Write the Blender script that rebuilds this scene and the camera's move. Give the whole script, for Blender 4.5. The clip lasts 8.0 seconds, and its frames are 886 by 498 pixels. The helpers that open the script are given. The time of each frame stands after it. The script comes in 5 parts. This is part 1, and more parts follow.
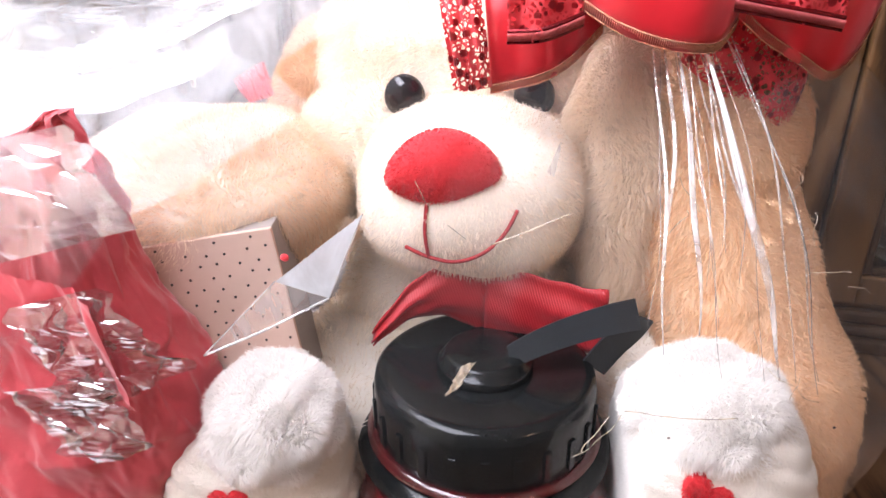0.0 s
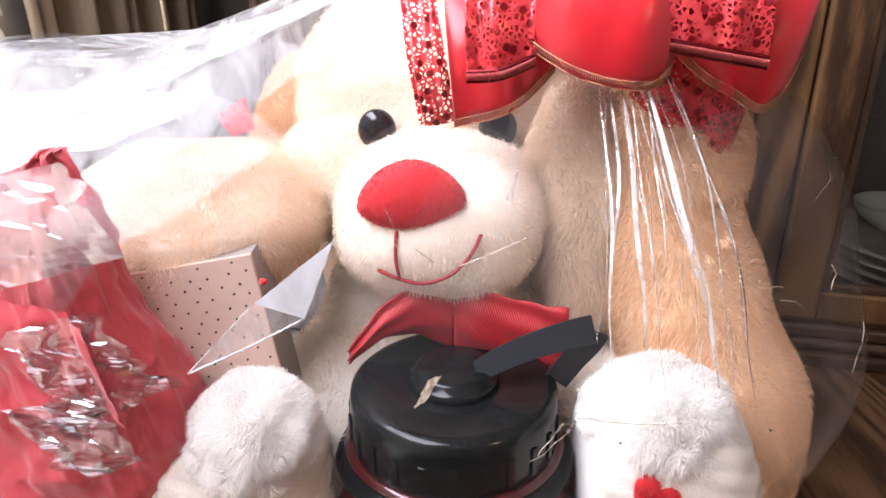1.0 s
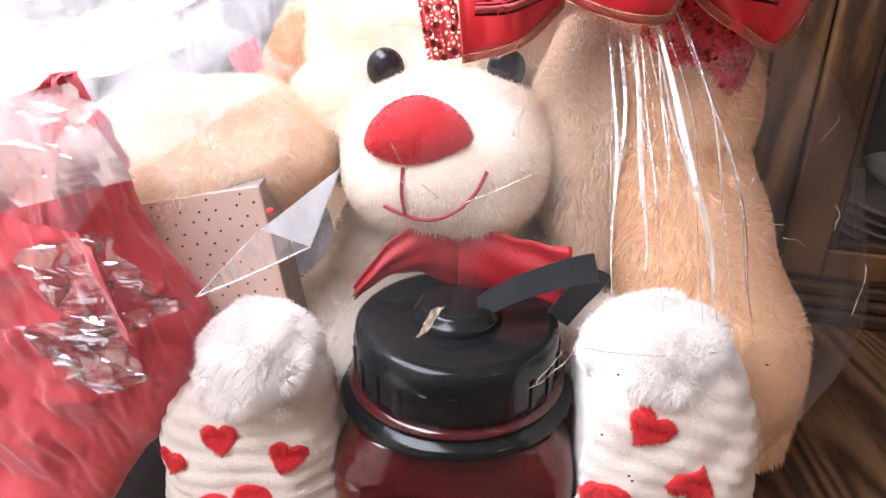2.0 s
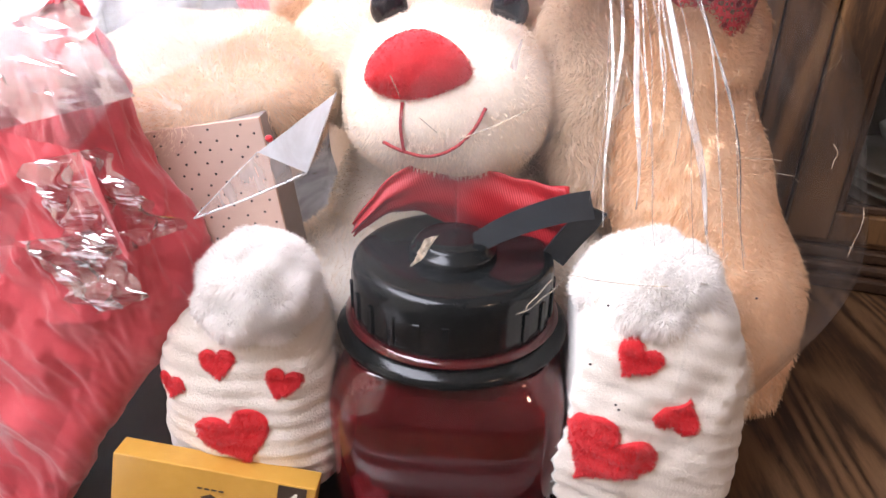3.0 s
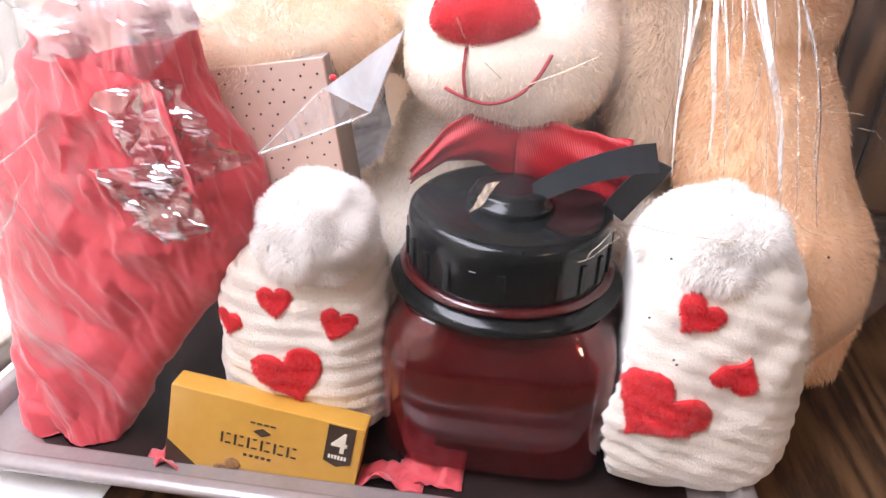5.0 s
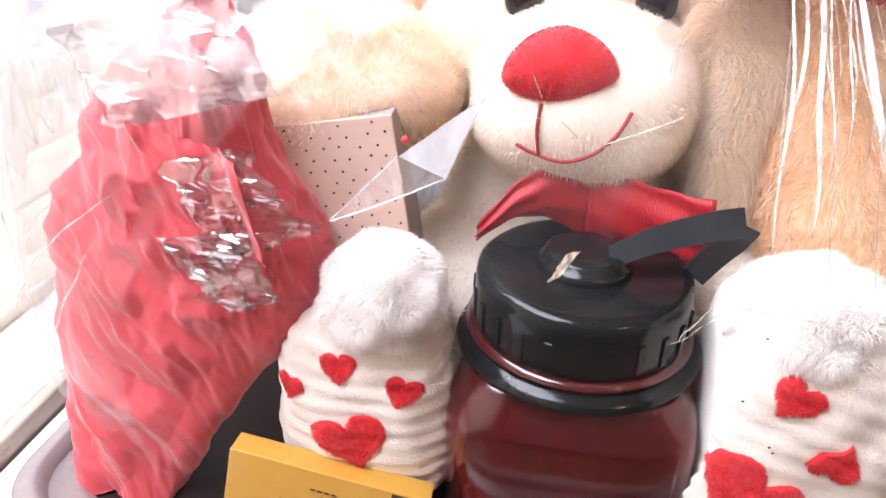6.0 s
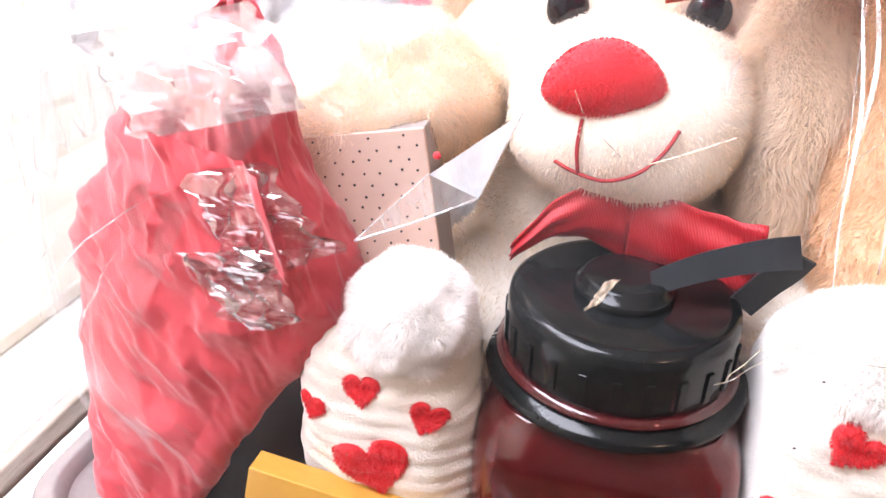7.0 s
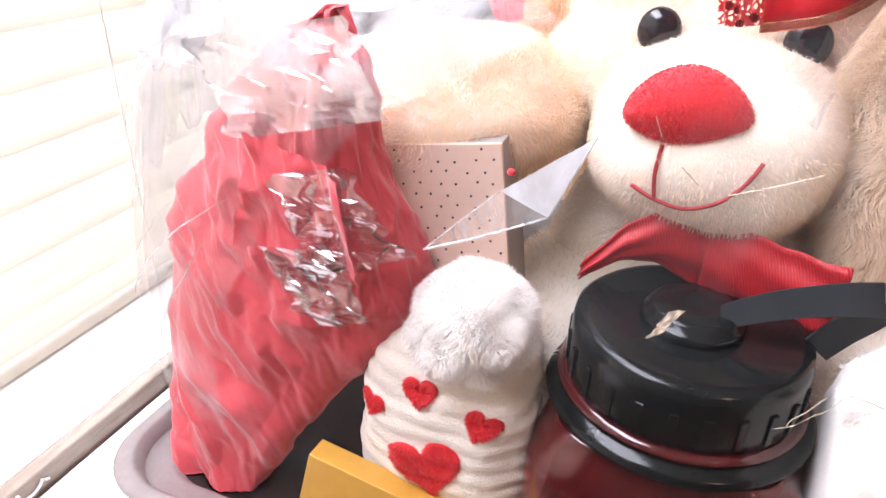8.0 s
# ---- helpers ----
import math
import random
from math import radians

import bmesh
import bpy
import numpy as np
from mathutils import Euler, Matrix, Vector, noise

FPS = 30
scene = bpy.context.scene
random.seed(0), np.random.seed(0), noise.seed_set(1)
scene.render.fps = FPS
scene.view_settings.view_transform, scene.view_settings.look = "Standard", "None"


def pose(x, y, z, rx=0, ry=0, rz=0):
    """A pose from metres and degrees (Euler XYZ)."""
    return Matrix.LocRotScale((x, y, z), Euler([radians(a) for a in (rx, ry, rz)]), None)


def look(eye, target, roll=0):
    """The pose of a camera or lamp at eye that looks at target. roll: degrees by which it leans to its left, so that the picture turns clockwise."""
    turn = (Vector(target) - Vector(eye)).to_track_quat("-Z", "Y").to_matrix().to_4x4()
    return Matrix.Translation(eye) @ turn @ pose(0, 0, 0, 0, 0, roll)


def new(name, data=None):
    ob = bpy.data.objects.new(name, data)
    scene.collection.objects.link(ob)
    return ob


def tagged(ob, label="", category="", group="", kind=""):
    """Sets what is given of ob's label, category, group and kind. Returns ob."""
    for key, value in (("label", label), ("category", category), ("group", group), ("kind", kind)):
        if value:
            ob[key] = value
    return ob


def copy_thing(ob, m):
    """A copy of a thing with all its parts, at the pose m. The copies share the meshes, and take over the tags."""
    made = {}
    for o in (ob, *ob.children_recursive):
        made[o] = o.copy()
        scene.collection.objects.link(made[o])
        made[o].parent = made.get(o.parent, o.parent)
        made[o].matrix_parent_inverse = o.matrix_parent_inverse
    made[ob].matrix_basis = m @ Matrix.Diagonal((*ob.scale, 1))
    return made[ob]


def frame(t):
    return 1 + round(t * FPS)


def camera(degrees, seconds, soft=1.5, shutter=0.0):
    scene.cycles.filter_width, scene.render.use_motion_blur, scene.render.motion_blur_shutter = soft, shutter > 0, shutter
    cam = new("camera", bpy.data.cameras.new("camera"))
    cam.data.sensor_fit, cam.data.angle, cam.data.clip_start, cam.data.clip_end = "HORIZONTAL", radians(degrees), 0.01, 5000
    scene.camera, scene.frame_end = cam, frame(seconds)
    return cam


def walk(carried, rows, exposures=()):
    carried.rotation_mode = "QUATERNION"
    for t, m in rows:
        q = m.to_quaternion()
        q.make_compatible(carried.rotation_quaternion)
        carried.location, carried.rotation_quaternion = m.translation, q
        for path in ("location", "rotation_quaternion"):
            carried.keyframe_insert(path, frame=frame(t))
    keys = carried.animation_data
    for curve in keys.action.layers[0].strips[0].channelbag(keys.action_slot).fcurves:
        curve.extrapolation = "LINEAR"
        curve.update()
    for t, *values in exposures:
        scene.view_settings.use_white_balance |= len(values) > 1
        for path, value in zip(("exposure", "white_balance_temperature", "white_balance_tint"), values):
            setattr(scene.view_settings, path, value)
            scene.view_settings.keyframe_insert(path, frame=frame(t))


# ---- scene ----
cam = camera(65.9, 8.0)
PATH = [
    (0, (0.014, -0.005, 0.408), (-0.074, 1.811, -0.425), -0.2),
    (0.5, (0.021, -0.027, 0.421), (-0.041, 1.824, -0.334), -1.0),
    (1, (0.027, -0.031, 0.419), (-0.028, 1.814, -0.35), -0.6),
    (2.5, (0.035, -0.051, 0.391), (-0.067, 1.738, -0.499), 0.6),
    (3, (0.043, -0.058, 0.38), (-0.082, 1.72, -0.528), 0.8),
    (3.5, (0.044, -0.065, 0.374), (-0.087, 1.697, -0.562), 1.4),
    (4, (0.042, -0.073, 0.365), (-0.108, 1.684, -0.578), 2.2),
    (5.5, (0.017, -0.05, 0.369), (-0.259, 1.661, -0.629), 0.8),
    (6, (0.001, -0.035, 0.386), (-0.309, 1.687, -0.582), 0.8),
    (6.5, (0.001, -0.027, 0.382), (-0.341, 1.701, -0.567), 0.8),
    (7, (-0.001, -0.014, 0.386), (-0.412, 1.69, -0.578), 0.8),
    (7.5, (0.001, -0.018, 0.392), (-0.531, 1.654, -0.567), 1.5),
    (8, (0.008, -0.016, 0.395), (-0.635, 1.614, -0.569), 1.8),
]
EXPOSURES = [(t, stops, 6350, 25) for t, stops in ((0, -0.12), (1.2, -0.12), (2.5, -0.03), (3.5, -0.02), (4.0, 0.12), (5.5, 0.12), (6.5, 0.3), (7.0, 0.35), (7.5, 0.2), (8.0, 0.06))]
walk(cam, [(t, look(eye, target, roll)) for t, eye, target, roll in PATH], EXPOSURES)


# ---- world and lamps ----
world = bpy.data.worlds.new("sky")
scene.world = world
world.use_nodes = True
wn = world.node_tree.nodes
sky = wn.new("ShaderNodeTexSky")
sky.sky_type, sky.sun_disc = "NISHITA", False
sky.sun_elevation, sky.sun_rotation = radians(35), radians(-70)
world.node_tree.links.new(sky.outputs[0], wn["Background"].inputs[0])
wn["Background"].inputs[1].default_value = 0.1


def area_lamp(name, m, sx, sy, watts, colour):
    data = bpy.data.lights.new(name, "AREA")
    data.shape, data.size, data.size_y, data.energy, data.color = "RECTANGLE", sx, sy, watts, colour
    ob = new(name, data)
    ob.matrix_world = m
    return ob


# daylight behind the closed blind, and from the bare upper part of the same window
area_lamp("window_light_outside", look((-0.80, -0.20, 0.75), (0, -0.20, 0.75)), 2.2, 1.6, 44, (0.95, 0.98, 1.0))
area_lamp("window_light_upper", look((-0.46, 0.22, 1.06), (0.06, 0.42, 0.22)), 1.2, 0.45, 33, (0.88, 0.96, 1.0))
# warm lamp of the room behind the camera
lamp_data = bpy.data.lights.new("room_bulb", "POINT")
lamp_data.energy, lamp_data.color, lamp_data.shadow_soft_size = 11.5, (1.0, 0.70, 0.44), 0.08
new("room_bulb", lamp_data).location = (1.05, -0.75, 1.00)


# ---- materials ----
def material(name):
    m = bpy.data.materials.new(name)
    m.use_nodes = True
    return m, m.node_tree.nodes, m.node_tree.links, m.node_tree.nodes["Principled BSDF"]


def node(nodes, kind, **values):
    n = nodes.new(kind)
    for k, v in values.items():
        n.inputs[k.replace("_", " ")].default_value = v
    return n


def coords(nodes, links, scale=(1, 1, 1), turn=(0, 0, 0)):
    tc = nodes.new("ShaderNodeTexCoord")
    mp = nodes.new("ShaderNodeMapping")
    mp.inputs["Scale"].default_value = scale
    mp.inputs["Rotation"].default_value = turn
    links.new(tc.outputs["Object"], mp.inputs["Vector"])
    return mp.outputs["Vector"]


def ramp(nodes, links, fac, *stops):
    r = nodes.new("ShaderNodeValToRGB")
    e = r.color_ramp.elements
    while len(e) < len(stops):
        e.new(0.5)
    for i, (p, c) in enumerate(stops):
        e[i].position, e[i].color = p, (*c, 1)
    links.new(fac, r.inputs[0])
    return r.outputs[0]


def bump(nodes, links, height, strength, distance, target):
    b = nodes.new("ShaderNodeBump")
    b.inputs["Strength"].default_value, b.inputs["Distance"].default_value = strength, distance
    links.new(height, b.inputs["Height"])
    links.new(b.outputs[0], target.inputs["Normal"])
    return b


def mottled(name, dark, light, scale, rough, fine=0.0, relief=0.3, metal=0.0, coat=0.0, sheen=0.0, spec=0.5, stretch=(1, 1, 1)):
    m, n, l, p = material(name)
    v = coords(n, l, stretch)
    big = node(n, "ShaderNodeTexNoise", Scale=scale, Detail=6.0, Roughness=0.6)
    small = node(n, "ShaderNodeTexNoise", Scale=scale * 9, Detail=4.0)
    l.new(v, big.inputs["Vector"])
    l.new(v, small.inputs["Vector"])
    mix = node(n, "ShaderNodeMix")
    mix.inputs[0].default_value = 0.35
    l.new(big.outputs[0], mix.inputs[2])
    l.new(small.outputs[0], mix.inputs[3])
    l.new(ramp(n, l, mix.outputs[0], (0.3, dark), (0.7, light)), p.inputs["Base Color"])
    p.inputs["Roughness"].default_value, p.inputs["Metallic"].default_value = rough, metal
    p.inputs["Coat Weight"].default_value, p.inputs["Sheen Weight"].default_value = coat, sheen
    p.inputs["Specular IOR Level"].default_value = spec
    if fine:
        bump(n, l, small.outputs[0], relief, fine, p)
    return m


def wood(name, dark, mid, light, along="Y", scale=1.0, rough=0.35, coat=0.3, rings=16.0):
    """Oak: contour lines of a stretched noise for the cathedral grain, and fine dark pores."""
    m, n, l, p = material(name)
    st = {"X": (1.2, 9, 9), "Y": (9, 1.2, 9), "Z": (9, 9, 1.2)}[along]
    v = coords(n, l, tuple(a * scale for a in st))
    big = node(n, "ShaderNodeTexNoise", Scale=0.8, Detail=1.5, Distortion=0.3)
    l.new(v, big.inputs["Vector"])
    mul = n.new("ShaderNodeMath")
    mul.operation = "MULTIPLY"
    mul.inputs[1].default_value = rings * 6.28
    l.new(big.outputs[0], mul.inputs[0])
    sn = n.new("ShaderNodeMath")
    sn.operation = "SINE"
    l.new(mul.outputs[0], sn.inputs[0])
    pores = node(n, "ShaderNodeTexNoise", Scale=14.0, Detail=5.0, Roughness=0.7)
    l.new(v, pores.inputs["Vector"])
    ad = n.new("ShaderNodeMath")
    ad.operation = "MULTIPLY_ADD"
    ad.inputs[1].default_value, ad.inputs[2].default_value = 0.22, 0.0
    l.new(sn.outputs[0], ad.inputs[0])
    su = n.new("ShaderNodeMath")
    l.new(ad.outputs[0], su.inputs[0])
    l.new(pores.outputs[0], su.inputs[1])
    l.new(ramp(n, l, su.outputs[0], (0.26, dark), (0.48, mid), (0.75, light)), p.inputs["Base Color"])
    p.inputs["Roughness"].default_value, p.inputs["Coat Weight"].default_value = rough, coat
    p.inputs["Coat Roughness"].default_value = 0.12
    bump(n, l, su.outputs[0], 0.25, 0.0008, p)
    return m


def fur_material(name, dark, light):
    m, n, l, p = material(name)
    geo = n.new("ShaderNodeNewGeometry")
    l.new(ramp(n, l, geo.outputs["Random Per Island"], (0.0, dark), (1.0, light)), p.inputs["Base Color"])
    p.inputs["Roughness"].default_value, p.inputs["Sheen Weight"].default_value = 0.75, 0.4
    p.inputs["Specular IOR Level"].default_value = 0.2
    tr = n.new("ShaderNodeBsdfTranslucent")
    tr.inputs[0].default_value = (*light, 1)
    mx = n.new("ShaderNodeMixShader")
    mx.inputs[0].default_value = 0.48
    l.new(p.outputs[0], mx.inputs[1])
    l.new(tr.outputs[0], mx.inputs[2])
    l.new(mx.outputs[0], n["Material Output"].inputs[0])
    return m


def film_material(name, body, gloss, haze, wrinkle, scale, rough=0.05, stretch=(1, 1, 0.35), tint=(0.9, 0.92, 0.95, 1), low=0.25):
    """Clear wrapping film: lets light through, mirrors at its wrinkles, a little milky."""
    m, n, l, p = material(name)
    n.remove(p)
    v = coords(n, l, stretch)
    big = node(n, "ShaderNodeTexNoise", Scale=scale, Detail=3.0, Roughness=0.55, Distortion=0.8)
    l.new(v, big.inputs["Vector"])
    vo = node(n, "ShaderNodeTexVoronoi", Scale=scale * 1.6)
    vo.feature = "DISTANCE_TO_EDGE"
    l.new(v, vo.inputs["Vector"])
    ad = n.new("ShaderNodeMath")
    l.new(big.outputs[0], ad.inputs[0])
    sm = n.new("ShaderNodeMath")
    sm.operation = "MULTIPLY"
    sm.inputs[1].default_value = 0.35
    l.new(vo.outputs[0], sm.inputs[0])
    l.new(sm.outputs[0], ad.inputs[1])
    gl = n.new("ShaderNodeBsdfGlossy")
    gl.inputs["Roughness"].default_value = rough
    bump(n, l, ad.outputs[0], wrinkle, 0.02, gl)
    clear = n.new("ShaderNodeBsdfTransparent")
    milk = n.new("ShaderNodeBsdfTranslucent")
    milk.inputs[0].default_value = tint
    pale = n.new("ShaderNodeBsdfDiffuse")
    pale.inputs[0].default_value = tint
    hz = n.new("ShaderNodeMixShader")
    hz.inputs[0].default_value = 0.5
    l.new(milk.outputs[0], hz.inputs[1])
    l.new(pale.outputs[0], hz.inputs[2])
    a = n.new("ShaderNodeMixShader")
    patch = node(n, "ShaderNodeTexNoise", Scale=scale * 1.4, Detail=4.0, Roughness=0.6, Distortion=1.5)
    l.new(v, patch.inputs["Vector"])
    mr = n.new("ShaderNodeMapRange")
    for k, value in zip((1, 2, 3, 4), (0.36, 0.66, low * haze, min(1.0, (2.0 - low) * haze))):
        mr.inputs[k].default_value = value
    l.new(patch.outputs[0], mr.inputs[0])
    l.new(mr.outputs[0], a.inputs[0])
    clear.inputs[0].default_value = (body, body, body, 1)
    l.new(clear.outputs[0], a.inputs[1])
    l.new(hz.outputs[0], a.inputs[2])
    lw = n.new("ShaderNodeLayerWeight")
    lw.inputs["Blend"].default_value = 0.5
    pw = n.new("ShaderNodeMath")
    pw.operation = "POWER"
    pw.inputs[1].default_value = 4.0
    l.new(lw.outputs["Facing"], pw.inputs[0])
    fr = n.new("ShaderNodeMath")
    fr.operation = "MULTIPLY_ADD"
    fr.inputs[1].default_value, fr.inputs[2].default_value = 0.8, 0.04
    l.new(pw.outputs[0], fr.inputs[0])
    mu = n.new("ShaderNodeMath")
    mu.operation = "MULTIPLY"
    mu.use_clamp = True
    mu.inputs[1].default_value = gloss
    l.new(fr.outputs[0], mu.inputs[0])
    b = n.new("ShaderNodeMixShader")
    l.new(mu.outputs[0], b.inputs[0])
    l.new(a.outputs[0], b.inputs[1])
    l.new(gl.outputs[0], b.inputs[2])
    l.new(b.outputs[0], n["Material Output"].inputs[0])
    return m


OAK = wood("oak_tabletop", (0.032, 0.014, 0.006), (0.092, 0.044, 0.018), (0.14, 0.073, 0.032), "Y", 1.15, 0.45, 0.08, 20)
OAK_FRAME = wood("oak_hutch", (0.026, 0.011, 0.004), (0.085, 0.039, 0.014), (0.145, 0.072, 0.027), "Z", 1.0, 0.38, 0.3, 6)
OAK_DARK = mottled("dark_moulding", (0.02, 0.01, 0.006), (0.07, 0.035, 0.018), 40, 0.35, 0.001, 0.5, coat=0.3)
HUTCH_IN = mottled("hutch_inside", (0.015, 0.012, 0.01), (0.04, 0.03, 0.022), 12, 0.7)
WASHED = wood("washed_wood", (0.22, 0.17, 0.13), (0.32, 0.26, 0.21), (0.42, 0.36, 0.30), "Y", 2.0, 0.55, 0.0, 6)
WHITE_PAINT = mottled("white_paint", (0.74, 0.73, 0.70), (0.82, 0.81, 0.78), 8, 0.5, 0.0004)
WALL = mottled("wall_paint", (0.50, 0.47, 0.43), (0.58, 0.55, 0.51), 5, 0.85, 0.0005)
# the back wall's shade is put into this near-black brown
SHADED_WALL = mottled("shaded_panelling", (0.02, 0.014, 0.01), (0.05, 0.032, 0.02), 7, 0.6, 0.0005, stretch=(4, 4, 0.5))
CEILING = mottled("ceiling_paint", (0.68, 0.66, 0.62), (0.75, 0.73, 0.70), 4, 0.9)
CARPET = mottled("floor_boards", (0.08, 0.045, 0.025), (0.16, 0.09, 0.05), 6, 0.5)
CURTAIN = mottled("brown_curtain", (0.17, 0.12, 0.07), (0.27, 0.20, 0.13), 30, 0.9, 0.0006, stretch=(1, 1, 0.2))
CLOTH = mottled("white_cloth", (0.80, 0.80, 0.80), (0.87, 0.87, 0.88), 40, 0.9, 0.0006, 0.4, sheen=0.2)
CORD = mottled("tan_cord", (0.32, 0.24, 0.14), (0.50, 0.40, 0.26), 400, 0.8, 0.0006)
TRAY = mottled("grey_tray", (0.22, 0.19, 0.185), (0.28, 0.245, 0.24), 25, 0.22, 0.0002, metal=0.15, coat=0.2)
# near-black carries the shade low down in the tray
TRAY_SHADE = mottled("shaded_tray_floor", (0.010, 0.006, 0.005), (0.026, 0.012, 0.011), 30, 0.6, 0.0004, spec=0.2)
RED_TISSUE = mottled("red_tissue_paper", (0.50, 0.042, 0.055), (0.61, 0.070, 0.085), 18, 0.6, 0.0006, 0.5, sheen=0.3)
BLACK = mottled("black_plastic", (0.004, 0.005, 0.005), (0.007, 0.008, 0.008), 60, 0.16, coat=0.0, spec=0.25)
BLACK_MATTE = mottled("black_rubber", (0.016, 0.019, 0.022), (0.024, 0.028, 0.032), 60, 0.5, 0.0002, spec=0.3)
SKIN = mottled("cream_plush_backing", (0.84, 0.74, 0.63), (0.91, 0.83, 0.73), 30, 0.9, 0.002, 0.6, sheen=0.5)
VELVET = mottled("cream_velour", (0.82, 0.73, 0.62), (0.92, 0.85, 0.76), 60, 0.85, 0.0012, 0.6, sheen=0.6)
CORDUROY = mottled("white_corduroy", (0.76, 0.68, 0.59), (0.84, 0.77, 0.69), 70, 0.9, 0.0012, 0.6, sheen=0.5)
TAN_SKIN = mottled("tan_plush_backing", (0.73, 0.48, 0.29), (0.84, 0.61, 0.41), 25, 0.9, 0.002, 0.6, sheen=0.4)
FUR = fur_material("cream_fur", (0.88, 0.72, 0.56), (0.97, 0.87, 0.75))
FUR_TAN = fur_material("tan_fur", (0.76, 0.48, 0.28), (0.90, 0.66, 0.44))
FUR_PEACH = fur_material("peach_fur", (0.89, 0.65, 0.47), (0.97, 0.83, 0.67))
FUR_WHITE = fur_material("white_fur", (0.97, 0.935, 0.90), (0.99, 0.97, 0.945))
RED_PLUSH = mottled("red_velour", (0.62, 0.014, 0.02), (0.78, 0.03, 0.04), 60, 0.8, 0.0012, 0.6, sheen=0.35)
RED_THREAD = mottled("red_thread", (0.26, 0.008, 0.010), (0.36, 0.014, 0.016), 300, 0.7, 0.0006)
RED_FUR = fur_material("red_pile", (0.62, 0.014, 0.02), (0.80, 0.035, 0.045))
SATIN = mottled("red_satin", (0.52, 0.007, 0.012), (0.66, 0.013, 0.022), 12, 0.32, 0.0004, 0.3, sheen=0.25)
GOLD_TRIM = mottled("gold_trim", (0.50, 0.05, 0.05), (0.86, 0.58, 0.36), 700, 0.25, 0.0006, 0.7, metal=0.85)
SEQUIN = mottled("red_sequin", (0.07, 0.002, 0.004), (0.22, 0.006, 0.01), 300, 0.15, 0.0003, 0.5, metal=0.7)
SEQUIN_PALE = mottled("pale_sequin_thread", (0.40, 0.03, 0.035), (0.65, 0.16, 0.15), 500, 0.3, metal=0.5)
PINK_CARD = mottled("pink_card", (0.64, 0.45, 0.36), (0.70, 0.51, 0.42), 20, 0.6)
DOT_INK = mottled("dark_ink", (0.03, 0.025, 0.025), (0.05, 0.04, 0.04), 50, 0.5)
GREY_SIDE = mottled("grey_card", (0.30, 0.26, 0.24), (0.36, 0.32, 0.30), 20, 0.6)
GOLD_CARD = mottled("gold_card", (0.52, 0.27, 0.035), (0.62, 0.34, 0.06), 14, 0.4, 0.0002, coat=0.15)
BROWN_CARD = mottled("brown_card", (0.035, 0.02, 0.012), (0.06, 0.035, 0.02), 20, 0.5)
CHOCOLATE = mottled("nut_chocolate", (0.09, 0.035, 0.012), (0.42, 0.22, 0.08), 160, 0.4, 0.001)
CREAM_INK = mottled("cream_ink", (0.72, 0.66, 0.52), (0.80, 0.74, 0.62), 40, 0.5)
CHINA = mottled("pale_china", (0.36, 0.37, 0.32), (0.46, 0.47, 0.42), 20, 0.15, coat=0.5)
FILM = film_material("clear_film", 0.985, 0.12, 0.004, 0.07, 8.0, 0.3)
# strong white haze imitates the window's glare on the film
FILM_HAZE_GLARE = film_material("layered_glare_film", 0.96, 0.6, 0.50, 0.3, 11.0, 0.15, tint=(0.94, 0.95, 0.97, 1))
FILM_VEIL = film_material("veiled_film", 0.975, 0.4, 0.07, 0.25, 9.0, 0.1, (1, 1, 0.8))
FILM_THIN = film_material("doubled_film", 0.98, 0.4, 0.025, 0.2, 12.0, 0.1)
# the orange of lamp glints is put into this crease tint
FILM_GLINT = film_material("film_crease_glint", 0.99, 2.0, 0.70, 0.2, 60.0, 0.2, tint=(1.0, 0.86, 0.66, 1))
# folds and streaks: whitish haze stands in for the window's reflections
FILM_FOLD_GLINT = film_material("film_fold_glint", 0.97, 2.0, 0.26, 0.5, 30.0, 0.2, tint=(0.97, 0.95, 0.92, 1))
FILM_STREAK_GLINT = film_material("film_streak_glint", 0.97, 3.0, 0.42, 0.3, 30.0, 0.2, tint=(0.97, 0.97, 0.97, 1))
# milkiness that paints window glare over what lies behind
FILM_MILK_GLARE = film_material("milky_glare_film", 0.98, 0.5, 0.27, 0.3, 11.0, 0.15, tint=(0.94, 0.95, 0.97, 1))
FILM_GLARE = film_material("film_glare", 0.96, 9.0, 0.16, 0.10, 20.0, 0.16, (1, 1, 1))
FILM_CRUMPLE = film_material("film_crumple", 0.88, 6.0, 0.05, 0.03, 12.0, 0.05, (1, 1, 1))
FILM_FLAP = film_material("film_flap", 0.95, 0.8, 0.88, 0.15, 25.0, 0.1, tint=(0.84, 0.93, 1.0, 1), low=0.85)

# eye plastic: dark and very smooth
EYE_BLACK, _n, _l, _p = material("eye_plastic")
_p.inputs["Base Color"].default_value = (0.012, 0.010, 0.012, 1)
_p.inputs["Roughness"].default_value, _p.inputs["Coat Weight"].default_value = 0.07, 0.0
# red tinted clear plastic of the jug
JUG_RED, _n, _l, _p = material("red_clear_plastic")
_p.inputs["Base Color"].default_value = (0.55, 0.03, 0.04, 1)
_p.inputs["Roughness"].default_value, _p.inputs["Transmission Weight"].default_value = 0.06, 0.88
_p.inputs["IOR"].default_value, _p.inputs["Coat Weight"].default_value = 1.45, 0.5
_ns = node(_n, "ShaderNodeTexNoise", Scale=22.0, Detail=3.0)
_l.new(coords(_n, _l), _ns.inputs["Vector"])
_l.new(ramp(_n, _l, _ns.outputs[0], (0.3, (0.33, 0.027, 0.032)), (0.7, (0.47, 0.046, 0.052))), _p.inputs["Base Color"])
# window glass and hutch glass
GLASS, _n, _l, _p = material("glass")
